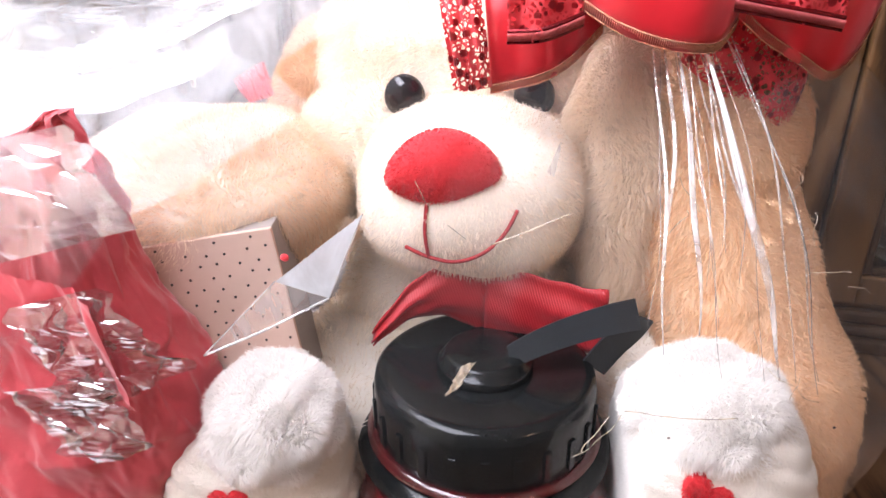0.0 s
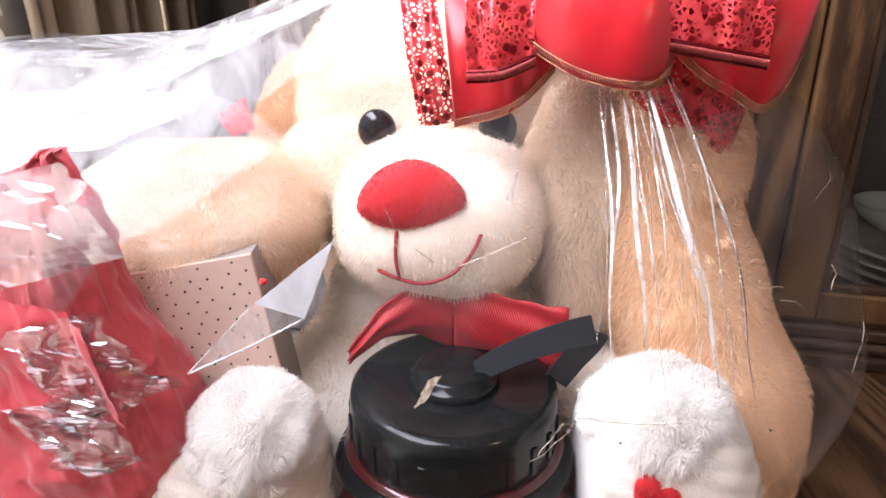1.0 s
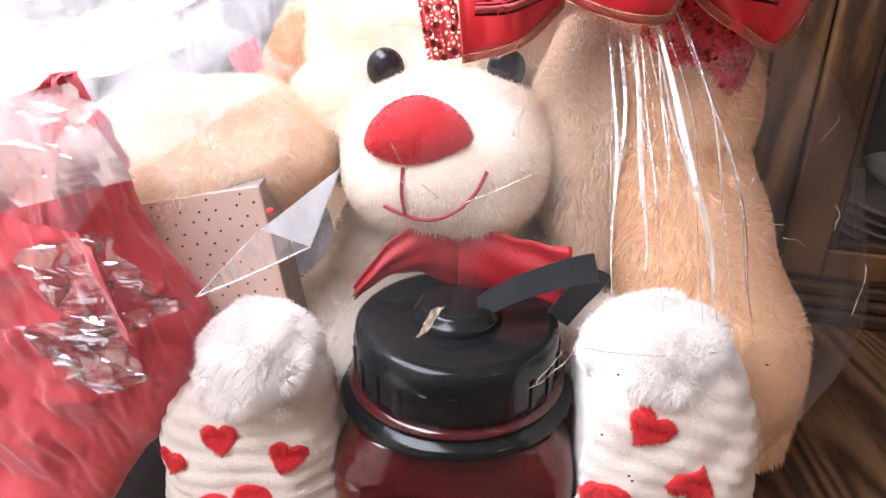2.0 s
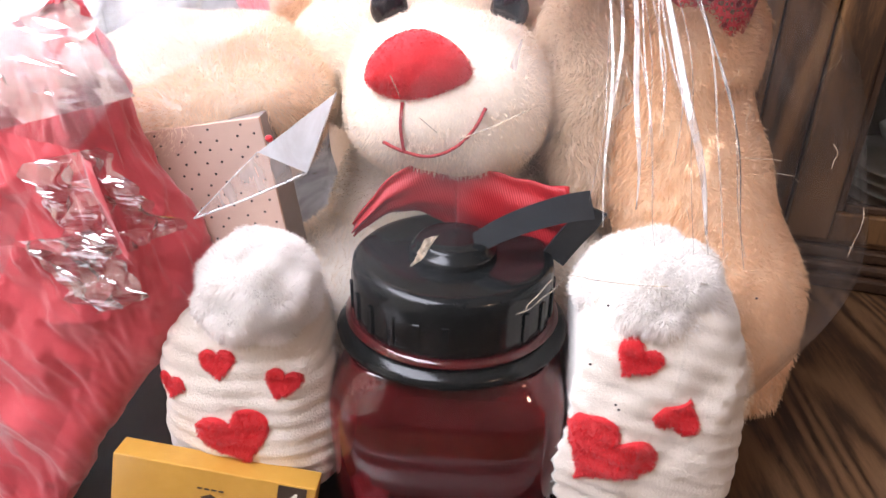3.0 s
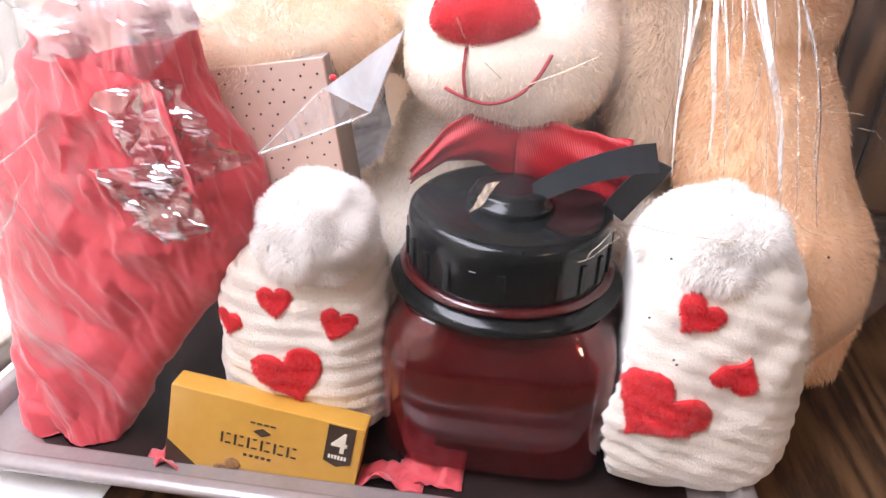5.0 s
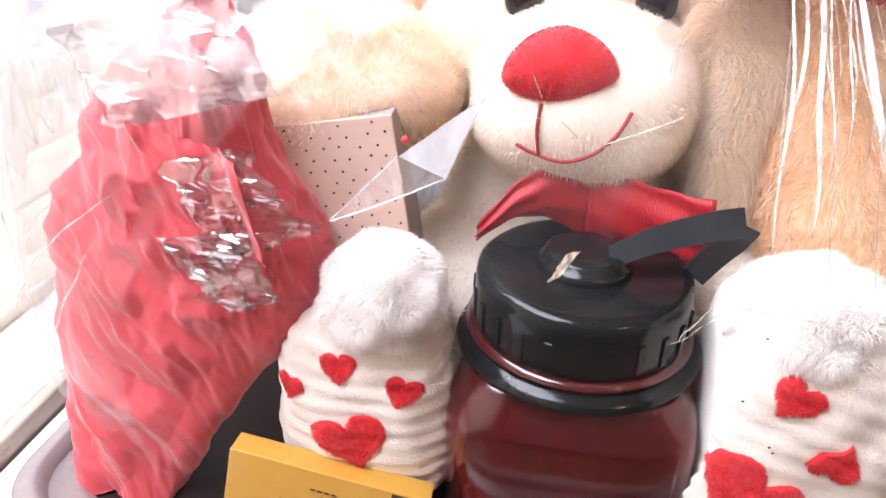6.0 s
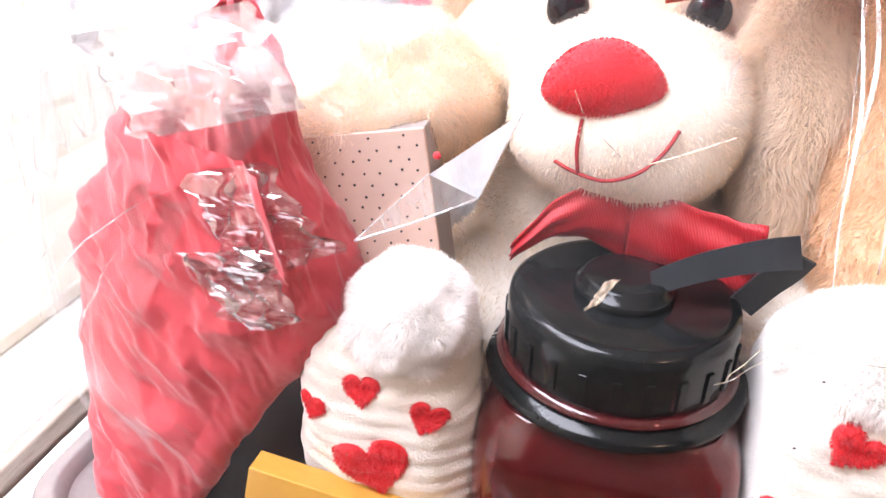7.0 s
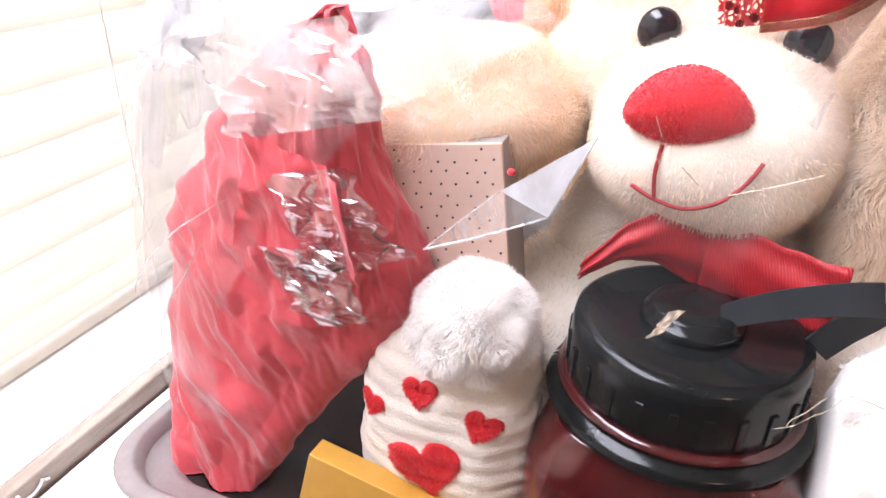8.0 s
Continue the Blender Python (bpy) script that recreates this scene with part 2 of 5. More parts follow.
_p.inputs["Base Color"].default_value = (0.95, 0.97, 0.96, 1)
_p.inputs["Roughness"].default_value, _p.inputs["Transmission Weight"].default_value = 0.02, 1.0
# backlit slats
SLAT, _n, _l, _p = material("cream_slat")
_p.inputs["Roughness"].default_value = 0.45
_ns = node(_n, "ShaderNodeTexNoise", Scale=40.0, Detail=4.0)
_l.new(coords(_n, _l, (1, 0.08, 1)), _ns.inputs["Vector"])
_l.new(ramp(_n, _l, _ns.outputs[0], (0.3, (0.80, 0.78, 0.72)), (0.7, (0.87, 0.85, 0.80))), _p.inputs["Base Color"])
_tr = _n.new("ShaderNodeBsdfTranslucent")
_tr.inputs[0].default_value = (0.86, 0.82, 0.74, 1)
_mx = _n.new("ShaderNodeMixShader")
_mx.inputs[0].default_value = 0.5
_l.new(_p.outputs[0], _mx.inputs[1])
_l.new(_tr.outputs[0], _mx.inputs[2])
_l.new(_mx.outputs[0], _n["Material Output"].inputs[0])
# sequin net: open mesh of threads with round spangles
NET, _n, _l, _p = material("sequin_net")
_v = coords(_n, _l)
_vo = node(_n, "ShaderNodeTexVoronoi", Scale=330.0)
_vo.feature = "DISTANCE_TO_EDGE"
_sp = node(_n, "ShaderNodeTexVoronoi", Scale=130.0)
_l.new(_v, _vo.inputs["Vector"])
_l.new(_v, _sp.inputs["Vector"])
_a = _n.new("ShaderNodeMath")
_a.operation, _a.inputs[1].default_value = "LESS_THAN", 0.13
_b = _n.new("ShaderNodeMath")
_b.operation, _b.inputs[1].default_value = "LESS_THAN", 0.30
_c = _n.new("ShaderNodeMath")
_c.operation = "MAXIMUM"
_l.new(_vo.outputs[0], _a.inputs[0])
_l.new(_sp.outputs[0], _b.inputs[0])
_l.new(_a.outputs[0], _c.inputs[0])
_l.new(_b.outputs[0], _c.inputs[1])
_l.new(ramp(_n, _l, _sp.outputs[0], (0.0, (0.16, 0.004, 0.008)), (0.27, (0.22, 0.005, 0.008)), (0.33, (0.75, 0.05, 0.06)), (1.0, (0.85, 0.10, 0.11))), _p.inputs["Base Color"])
_p.inputs["Roughness"].default_value, _p.inputs["Metallic"].default_value = 0.28, 0.35
_t = _n.new("ShaderNodeBsdfTransparent")
_m = _n.new("ShaderNodeMixShader")
_l.new(_c.outputs[0], _m.inputs[0])
_l.new(_t.outputs[0], _m.inputs[1])
_l.new(_p.outputs[0], _m.inputs[2])
_l.new(_m.outputs[0], _n["Material Output"].inputs[0])
# ruffled organza of the collar
ORGANZA, _n, _l, _p = material("red_organza")
_p.inputs["Base Color"].default_value = (0.62, 0.012, 0.02, 1)
_p.inputs["Roughness"].default_value, _p.inputs["Sheen Weight"].default_value = 0.5, 0.1
_wv = node(_n, "ShaderNodeTexWave", Scale=220.0, Distortion=1.0)
_l.new(coords(_n, _l, (1, 1, 0.6), (0, 0.5, 0)), _wv.inputs["Vector"])
bump(_n, _l, _wv.outputs[1], 0.25, 0.001, _p)
_l.new(ramp(_n, _l, _wv.outputs[1], (0.2, (0.34, 0.006, 0.010)), (0.8, (0.46, 0.012, 0.018))), _p.inputs["Base Color"])


# ---- building blocks ----
def root_place(ob):
    while ob.parent:
        ob = ob.parent
    return ob.location


def thing(name, place, label, category, group="", kind=""):
    ob = new(name)
    ob.empty_display_size = 0.02
    ob.location = place
    return tagged(ob, label, category, group, kind)


def mesh_object(name, bm, mat, smooth=True, shift=(0, 0, 0)):
    me = bpy.data.meshes.new(name)
    bm.transform(Matrix.Translation(-Vector(shift)))
    bm.to_mesh(me)
    bm.free()
    if mat:
        me.materials.append(mat)
    if smooth:
        me.shade_smooth()
    return new(name, me)


def part(name, bm, mat, parent, label="", smooth=True, kind=""):
    """One mesh, drawn in world metres, under a thing or a part."""
    ob = mesh_object(name, bm, mat, smooth, root_place(parent))
    ob.parent = parent
    return tagged(ob, label, "", "", kind)


def structure(name, bm, mat, label, category, smooth=False):
    return tagged(mesh_object(name, bm, mat, smooth), label, category, "", "structure")


def box(x0, x1, y0, y1, z0, z1, bevel=0.0, segments=2):
    bm = bmesh.new()
    bmesh.ops.create_cube(bm, size=1, matrix=Matrix.Translation(((x0 + x1) / 2, (y0 + y1) / 2, (z0 + z1) / 2)) @ Matrix.Diagonal((x1 - x0, y1 - y0, z1 - z0, 1)))
    if bevel:
        bmesh.ops.bevel(bm, geom=bm.edges[:], offset=bevel, segments=segments, affect="EDGES", profile=0.5)
    return bm


def ball(centre, radii, turn=(0, 0, 0), detail=4, lumps=0.0, size=20.0, squash=2.0):
    """An ellipsoid with soft lumps; squash above 2 makes it boxier."""
    bm = bmesh.new()
    bmesh.ops.create_icosphere(bm, subdivisions=detail, radius=1)
    r = Euler([radians(a) for a in turn]).to_matrix()
    for v in bm.verts:
        d = v.co.copy()
        if squash != 2.0:
            k = sum(abs(c) ** squash for c in d) ** (-1 / squash)
            d = d * k
        p = Vector((d.x * radii[0], d.y * radii[1], d.z * radii[2]))
        if lumps:
            p += v.co * lumps * noise.noise(p * size + Vector(centre) * 7)
        v.co = r @ p + Vector(centre)
    return bm


def limb(points, detail=20):
    """A tapering round limb through (place, radius) stations, closed at both ends."""
    bm = bmesh.new()
    n = len(points) - 1
    steps = 8 * n
    rings = []
    for i in range(steps + 1):
        f = i / steps * n
        k = min(int(f), n - 1)
        u = f - k
        u = u * u * (3 - 2 * u)
        a, ra = points[k]
        b, rb = points[k + 1]
        c = Vector(a).lerp(Vector(b), f - k)
        d = (Vector(b) - Vector(a)).normalized()
        s = d.orthogonal().normalized()
        t = d.cross(s)
        r = ra + (rb - ra) * u
        rings.append([bm.verts.new(c + (s * math.cos(w) + t * math.sin(w)) * r) for w in [2 * math.pi * j / detail for j in range(detail)]])
    for p, q in zip(rings, rings[1:]):
        for j in range(detail):
            bm.faces.new((p[j], p[(j + 1) % detail], q[(j + 1) % detail], q[j]))
    bm.faces.new(rings[0][::-1])
    bm.faces.new(rings[-1])
    bmesh.ops.recalc_face_normals(bm, faces=bm.faces)
    for v in bm.verts:
        q = v.co * 26
        v.co += 0.005 * Vector((noise.noise(q), noise.noise(q + Vector((4, 9, 2))), noise.noise(q + Vector((8, 1, 6)))))
    return bm


def turned(profile, centre, steps=64, square=0.0):
    """A body of rotation from (radius, height) pairs; square above 0 makes its plan a rounded square."""
    bm = bmesh.new()
    rings = []
    for r, z in profile:
        ring = []
        for j in range(steps):
            w = 2 * math.pi * j / steps
            c, s = math.cos(w), math.sin(w)
            k = 1.0
            if square:
                e = 2 + square
                k = (abs(c) ** e + abs(s) ** e) ** (-1 / e)
            ring.append(bm.verts.new((centre[0] + r * k * c, centre[1] + r * k * s, centre[2] + z)))
        rings.append(ring)
    for p, q in zip(rings, rings[1:]):
        for j in range(steps):
            bm.faces.new((p[j], p[(j + 1) % steps], q[(j + 1) % steps], q[j]))
    bm.faces.new(rings[0][::-1])
    bm.faces.new(rings[-1])
    return bm


def tube(points, radius, sides=6):
    bm = bmesh.new()
    rings = []
    pts = [Vector(p) for p in points]
    for i, p in enumerate(pts):
        d = (pts[min(i + 1, len(pts) - 1)] - pts[max(i - 1, 0)]).normalized()
        s = d.orthogonal().normalized()
        t = d.cross(s)
        rings.append([bm.verts.new(p + (s * math.cos(6.2832 * j / sides) + t * math.sin(6.2832 * j / sides)) * radius) for j in range(sides)])
    for a, b in zip(rings, rings[1:]):
        for j in range(sides):
            bm.faces.new((a[j], a[(j + 1) % sides], b[(j + 1) % sides], b[j]))
    bm.faces.new(rings[0][::-1])
    bm.faces.new(rings[-1])
    return bm


def band(centres, widths, thickness=0.0006):
    """A ribbon: centre line points and the width vector at each, with a real thickness."""
    bm = bmesh.new()
    rows = []
    k = 5
    for i, (c, w) in enumerate(zip(centres, widths)):
        c, w = Vector(c), Vector(w)
        d = (Vector(centres[min(i + 1, len(centres) - 1)]) - Vector(centres[max(i - 1, 0)])).normalized()
        n = d.cross(w).normalized() * thickness
        rows.append(([bm.verts.new(c + w * (j / (k - 1) - 0.5) + n) for j in range(k)], [bm.verts.new(c + w * (j / (k - 1) - 0.5) - n) for j in range(k)]))
    for (a, b), (c, d) in zip(rows, rows[1:]):
        for j in range(k - 1):
            bm.faces.new((a[j], a[j + 1], c[j + 1], c[j]))
            bm.faces.new((d[j], d[j + 1], b[j + 1], b[j]))
        bm.faces.new((a[0], c[0], d[0], b[0]))
        bm.faces.new((c[-1], a[-1], b[-1], d[-1]))
    for a, b in (rows[0], rows[-1]):
        for j in range(k - 1):
            bm.faces.new((a[j], a[j + 1], b[j + 1], b[j]))
    bmesh.ops.recalc_face_normals(bm, faces=bm.faces)
    return bm


def joined(*bms):
    out = bmesh.new()
    for b in bms:
        me = bpy.data.meshes.new("tmp")
        b.to_mesh(me)
        b.free()
        out.from_mesh(me)
        bpy.data.meshes.remove(me)
    return out


def pile(parent, count, length, width, mat, comb=(0, 0, -0.4), keep=None, seed=1, clump=0.5):
    """Fur strands rooted on the mesh of a part; keep(place, normal) says where they grow."""
    rng = np.random.default_rng(seed)
    me = parent.data
    me.calc_loop_triangles()
    nt = len(me.loop_triangles)
    idx = np.empty(nt * 3, np.int32)
    me.loop_triangles.foreach_get("vertices", idx)
    idx = idx.reshape(-1, 3)
    co = np.empty(len(me.vertices) * 3)
    me.vertices.foreach_get("co", co)
    co = co.reshape(-1, 3)
    nv = np.empty(len(me.vertices) * 3)
    me.vertices.foreach_get("normal", nv)
    nv = nv.reshape(-1, 3)
    a, b, c = co[idx[:, 0]], co[idx[:, 1]], co[idx[:, 2]]
    area = np.linalg.norm(np.cross(b - a, c - a), axis=1)
    pick = rng.choice(nt, count, p=area / area.sum())
    u, v = rng.random(count), rng.random(count)
    flip = u + v > 1
    u[flip], v[flip] = 1 - u[flip], 1 - v[flip]
    w = 1 - u - v
    base = a[pick] * w[:, None] + b[pick] * u[:, None] + c[pick] * v[:, None]
    nor = nv[idx[pick, 0]] * w[:, None] + nv[idx[pick, 1]] * u[:, None] + nv[idx[pick, 2]] * v[:, None]
    if keep is not None:
        world_place = base + np.array(root_place(parent))
        ok = keep(world_place, nor)
        base, nor = base[ok], nor[ok]
    n = len(base)
    ph = base * 130
    swirl = np.stack([np.sin(ph[:, 1] + 2 * np.sin(ph[:, 2] * 0.7)), np.sin(ph[:, 2] * 1.1 + ph[:, 0]), np.sin(ph[:, 0] * 0.9 + 1.7 * np.sin(ph[:, 1]))], 1)
    way = nor + np.array(comb) + clump * swirl + rng.normal(0, 0.28, (n, 3))
    way /= np.linalg.norm(way, axis=1)[:, None]
    side = np.cross(way, rng.normal(0, 1, (n, 3)))
    side /= np.linalg.norm(side, axis=1)[:, None]
    ln = length * (0.6 + 0.6 * rng.random(n))[:, None]
    droop = np.array((0, 0, -0.25)) * ln
    mid = base + (nor * 0.5 + way * 0.5) * ln * 0.55
    tip = base + way * ln + droop
    s = side * width
    verts = np.stack([base - s, base + s, mid + s * 0.8, mid - s * 0.8, tip], 1).reshape(-1, 3)
    k = np.arange(n) * 5
    quads = np.stack([k, k + 1, k + 2, k + 3], 1)
    tris = np.stack([k + 3, k + 2, k + 4], 1)
    fm = bpy.data.meshes.new("fur")
    fm.vertices.add(len(verts))
    fm.vertices.foreach_set("co", verts.ravel())
    fm.loops.add(n * 7)
    fm.loops.foreach_set("vertex_index", np.concatenate([quads.ravel(), tris.ravel()]).astype(np.int32))
    fm.polygons.add(n * 2)
    fm.polygons.foreach_set("loop_start", np.concatenate([np.arange(n) * 4, n * 4 + np.arange(n) * 3]).astype(np.int32))
    fm.update()
    fm.validate()
    fm.materials.append(mat)
    fm.shade_smooth()
    ob = new("fur", fm)
    ob.parent = parent
    return tagged(ob, "", "", "", "stuff")


# ---- the room ----
structure("floor", box(-0.66, 3.0, -2.6, 1.5, -0.80, -0.75), CARPET, "brown wooden floor of the room", "floor")
structure("ceiling", box(-0.66, 3.0, -2.6, 1.5, 1.70, 1.76), CEILING, "plain pale painted ceiling", "ceiling")
structure("wall_north", box(-0.56, 3.0, 1.30, 1.42, -0.75, 1.70), SHADED_WALL, "brown panelled wall, its shade painted near-black", "wall")
structure("wall_south", box(-0.56, 3.0, -2.6, -2.5, -0.75, 1.70), WALL, "plain tan painted wall", "wall")
structure("wall_east", box(2.9, 3.0, -2.5, 1.30, -0.75, 1.70), WALL, "plain tan painted wall", "wall")
WX0, WX1 = -0.66, -0.53
WY0, WY1, WZ0, WZ1 = -1.25, 0.76, 0.02, 1.34
structure("wall_west", joined(box(WX0, WX1, -2.6, WY0, -0.75, 1.70), box(WX0, WX1, WY1, 1.5, -0.75, 1.70), box(WX0, WX1, WY0, WY1, -0.75, WZ0 - 0.004), box(WX0, WX1, WY0, WY1, WZ1, 1.70)),
          WALL, "tan painted wall with a wide window", "wall")
win = thing("window_1", (WX0 + 0.03, 0.1, WZ0), "white painted window frame behind closed blinds", "window", kind="structure")
part("window_frame", joined(box(WX0 + 0.01, WX0 + 0.05, WY0, WY0 + 0.05, WZ0, WZ1, 0.003), box(WX0 + 0.01, WX0 + 0.05, WY1 - 0.05, WY1, WZ0, WZ1, 0.003),
     box(WX0 + 0.01, WX0 + 0.05, WY0 + 0.05, WY1 - 0.05, WZ0, WZ0 + 0.04, 0.003), box(WX0 + 0.01, WX0 + 0.05, WY0 + 0.05, WY1 - 0.05, WZ1 - 0.05, WZ1, 0.003)), WHITE_PAINT, win, smooth=False)
pane = part("pane", box(WX0 + 0.028, WX0 + 0.032, WY0 + 0.045, WY1 - 0.045, WZ0 + 0.035, WZ1 - 0.045), GLASS, win, smooth=False)
pane.visible_shadow = False
part("window_sill", box(-0.60, -0.388, WY0 - 0.05, WY1 + 0.04, 0.006, 0.021, 0.003), WHITE_PAINT, win, "white painted sill board", smooth=False)
apron = part("apron", box(-0.388, -0.376, WY0 - 0.05, WY1 + 0.04, -0.012, 0.020, 0.002), WASHED, win, "washed grey wooden edge strip", smooth=False)
for y0 in (0.175, -0.02):
    pts = []
    for i in range(46):
        a = i / 45 * 5.2 * math.pi
        r = 0.0075 * (1 - i / 60)
        pts.append((-0.3745, y0 - 0.020 + i * 0.0011 + r * math.cos(a), 0.0105 + r * math.sin(a) * 0.95))
    part("scroll", tube(pts, 0.0012), WHITE_PAINT, apron, "white carved scroll ornament")

blind = thing("window_blind", (-0.48, 0.1, 1.33), "closed cream slatted blind glowing with daylight", "blind")
slat_mesh = None
pitch = 0.0435
for i in range(18):
    z = 0.048 + i * pitch
    if slat_mesh is None:
        bm = bmesh.new()
        cols = []
        for j in range(7):
            u = j / 6 - 0.5
            x = 0.016 * -u * 0.9 + 0.0022 * (1 - 4 * u * u)
            zz = u * 0.049
            cols.append([bm.verts.new((x + o, y, zz)) for y in (WY0 + 0.03, WY1 - 0.01) for o in (0.0, -0.0022)])
        for a, b in zip(cols, cols[1:]):
            bm.faces.new((a[0], b[0], b[2], a[2]))
            bm.faces.new((a[1], a[3], b[3], b[1]))
            bm.faces.new((a[0], a[1], b[1], b[0]))
            bm.faces.new((a[2], b[2], b[3], a[3]))
        for a in (cols[0], cols[-1]):
            bm.faces.new((a[0], a[2], a[3], a[1]))
        bmesh.ops.recalc_face_normals(bm, faces=bm.faces)
        slat_mesh = bpy.data.meshes.new("slat")
        bm.to_mesh(slat_mesh)
        bm.free()
        slat_mesh.materials.append(SLAT)
    ob = new("slat", slat_mesh)
    ob.parent = blind
    ob.location = Vector((-0.485, 0, z)) - blind.location
part("bottom_rail", box(-0.497, -0.473, WY0 + 0.03, WY1 - 0.01, 0.0225, 0.036, 0.003), SLAT, blind)
part("head_rail", box(-0.51, -0.46, WY0 + 0.02, WY1 - 0.005, 1.30, 1.338, 0.003), WHITE_PAINT, blind)
for y in (-0.32, 0.42):
    part("ladder_cord", tube([(-0.4715 + 0.001 * math.sin(k), y, 0.03 + k * 0.05) for k in range(26)], 0.0009), WHITE_PAINT, blind)

# brown curtain beyond the window, and a hanging cord
cur = thing("curtain", (-0.47, 0.95, 1.45), "brown fabric curtain hanging in straight folds", "curtain")
bm = bmesh.new()
cols = []
for i in range(71):
    u = i / 70
    y = 0.775 + 0.42 * u
    x = -0.478 + 0.020 * math.sin(u * 31) + 0.010 * math.sin(u * 77 + 1) + 0.05 * u
    cols.append([bm.verts.new((x + 0.004 * math.sin(z * 4 + i * 0.2), y, z)) for z in [-0.6 + k * 0.1 for k in range(21)]])
for a, b in zip(cols, cols[1:]):
    for j in range(20):
        bm.faces.new((a[j], b[j], b[j + 1], a[j + 1]))
fabric = part("fabric", bm, CURTAIN, cur)
fabric.modifiers.new("thickness", "SOLIDIFY").thickness = 0.003
part("curtain_rod", tube([(-0.47, 0.72, 1.42), (-0.42, 1.22, 1.42)], 0.008, 10), OAK_DARK, cur)
cord = thing("pull_cord", (-0.345, 0.86, 1.70), "twisted tan pull cord hanging from the ceiling", "cord")
part("cord", joined(*[tube([(-0.345 + 0.0013 * math.cos(k * 0.9 + s), 0.86 + 0.0013 * math.sin(k * 0.9 + s), 1.70 - k * 0.006) for k in range(250)], 0.0014, 5) for s in (0, 2.09, 4.19)]), CORD, cord)

# ---- sideboard with the hutch on it ----
side = thing("sideboard", (0.25, 0.5, -0.75), "dark oak sideboard with a polished grained top", "sideboard")
part("top", box(-0.3735, 1.30, 0.06, 1.18, -0.032, 0.0, 0.004), OAK, side, "polished oak top with bold grain")
part("body", box(-0.36, 1.26, 0.10, 1.16, -0.68, -0.0325, 0.003), OAK_FRAME, side, smooth=False)
part("plinth", box(-0.34, 1.24, 0.13, 1.14, -0.75, -0.681, 0.003), OAK_DARK, side, smooth=False)

cloth = thing("table_cloth", (-0.2, 0.4, 0.0), "plain white cloth spread on the sideboard beneath the tray", "cloth")
bm = bmesh.new()
g = [[bm.verts.new((-0.3730 + 0.15 * i / 20, 0.066 + 0.70 * j / 40, 0.0022 + 0.0006 * noise.noise(Vector((i * 0.4, j * 0.3, 0))))) for j in range(41)] for i in range(21)]
for i in range(20):
    for j in range(40):
        bm.faces.new((g[i][j], g[i + 1][j], g[i + 1][j + 1], g[i][j + 1]))
part("cloth", bm, CLOTH, cloth)

HB = Matrix.Translation((0.425, 0.632, 0.0)) @ Matrix.Rotation(math.atan2(-0.225, 0.974), 4, "Z")


def hbox(u0, u1, v0, v1, z0, z1, bevel=0.003):
    """A box in the hutch's own frame: u along its front, v backwards from the foot moulding."""
    bm = box(u0, u1, v0, v1, z0, z1, bevel)
    bm.transform(HB)
    return bm


hutch = thing("hutch", HB @ Vector((-0.1, 0.15, 0)), "oak china hutch with dark glass doors, on the sideboard", "cabinet")
UL, UR, TOP = -0.665, 0.42, 1.25
part("foot_moulding", joined(hbox(UL, UR, 0.0, 0.03, 0.001, 0.016), hbox(UL, UR, 0.006, 0.03, 0.0165, 0.030, 0.005), hbox(UL, UR, 0.010, 0.03, 0.0305, 0.046, 0.004)), OAK_DARK, hutch, "dark carved foot moulding", False)
part("face_frame", joined(hbox(UL, -0.60, 0.016, 0.04, 0.0465, TOP), hbox(-0.44, -0.385, 0.016, 0.04, 0.0465, TOP), hbox(-0.105, -0.058, 0.016, 0.04, 0.0465, TOP), hbox(0.36, UR, 0.016, 0.04, 0.0465, TOP),
     hbox(-0.6, -0.44, 0.018, 0.04, 0.0465, 0.055, 0.001), hbox(-0.385, -0.105, 0.018, 0.04, 0.0465, 0.055, 0.001), hbox(-0.058, 0.36, 0.018, 0.04, 0.0465, 0.052, 0.001)), OAK_FRAME, hutch, smooth=False)
part("flute", joined(*[hbox(UL + 0.008 + k * 0.013, UL + 0.015 + k * 0.013, 0.0115, 0.0165, 0.06, TOP - 0.05, 0.002) for k in range(4)]), OAK_FRAME, hutch, "fluted upright strips", False)
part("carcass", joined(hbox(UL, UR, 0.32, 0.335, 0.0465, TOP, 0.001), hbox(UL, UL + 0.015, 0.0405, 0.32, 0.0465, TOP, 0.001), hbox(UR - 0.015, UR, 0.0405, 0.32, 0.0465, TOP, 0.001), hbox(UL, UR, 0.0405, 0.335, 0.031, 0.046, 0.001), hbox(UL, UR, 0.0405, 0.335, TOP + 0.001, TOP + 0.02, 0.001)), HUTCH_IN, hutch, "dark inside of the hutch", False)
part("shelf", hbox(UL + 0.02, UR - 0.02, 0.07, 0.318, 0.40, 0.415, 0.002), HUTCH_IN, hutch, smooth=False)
part("cornice", hbox(UL - 0.02, UR + 0.02, -0.005, 0.34, TOP + 0.021, TOP + 0.07, 0.012), OAK_FRAME, hutch, smooth=False)
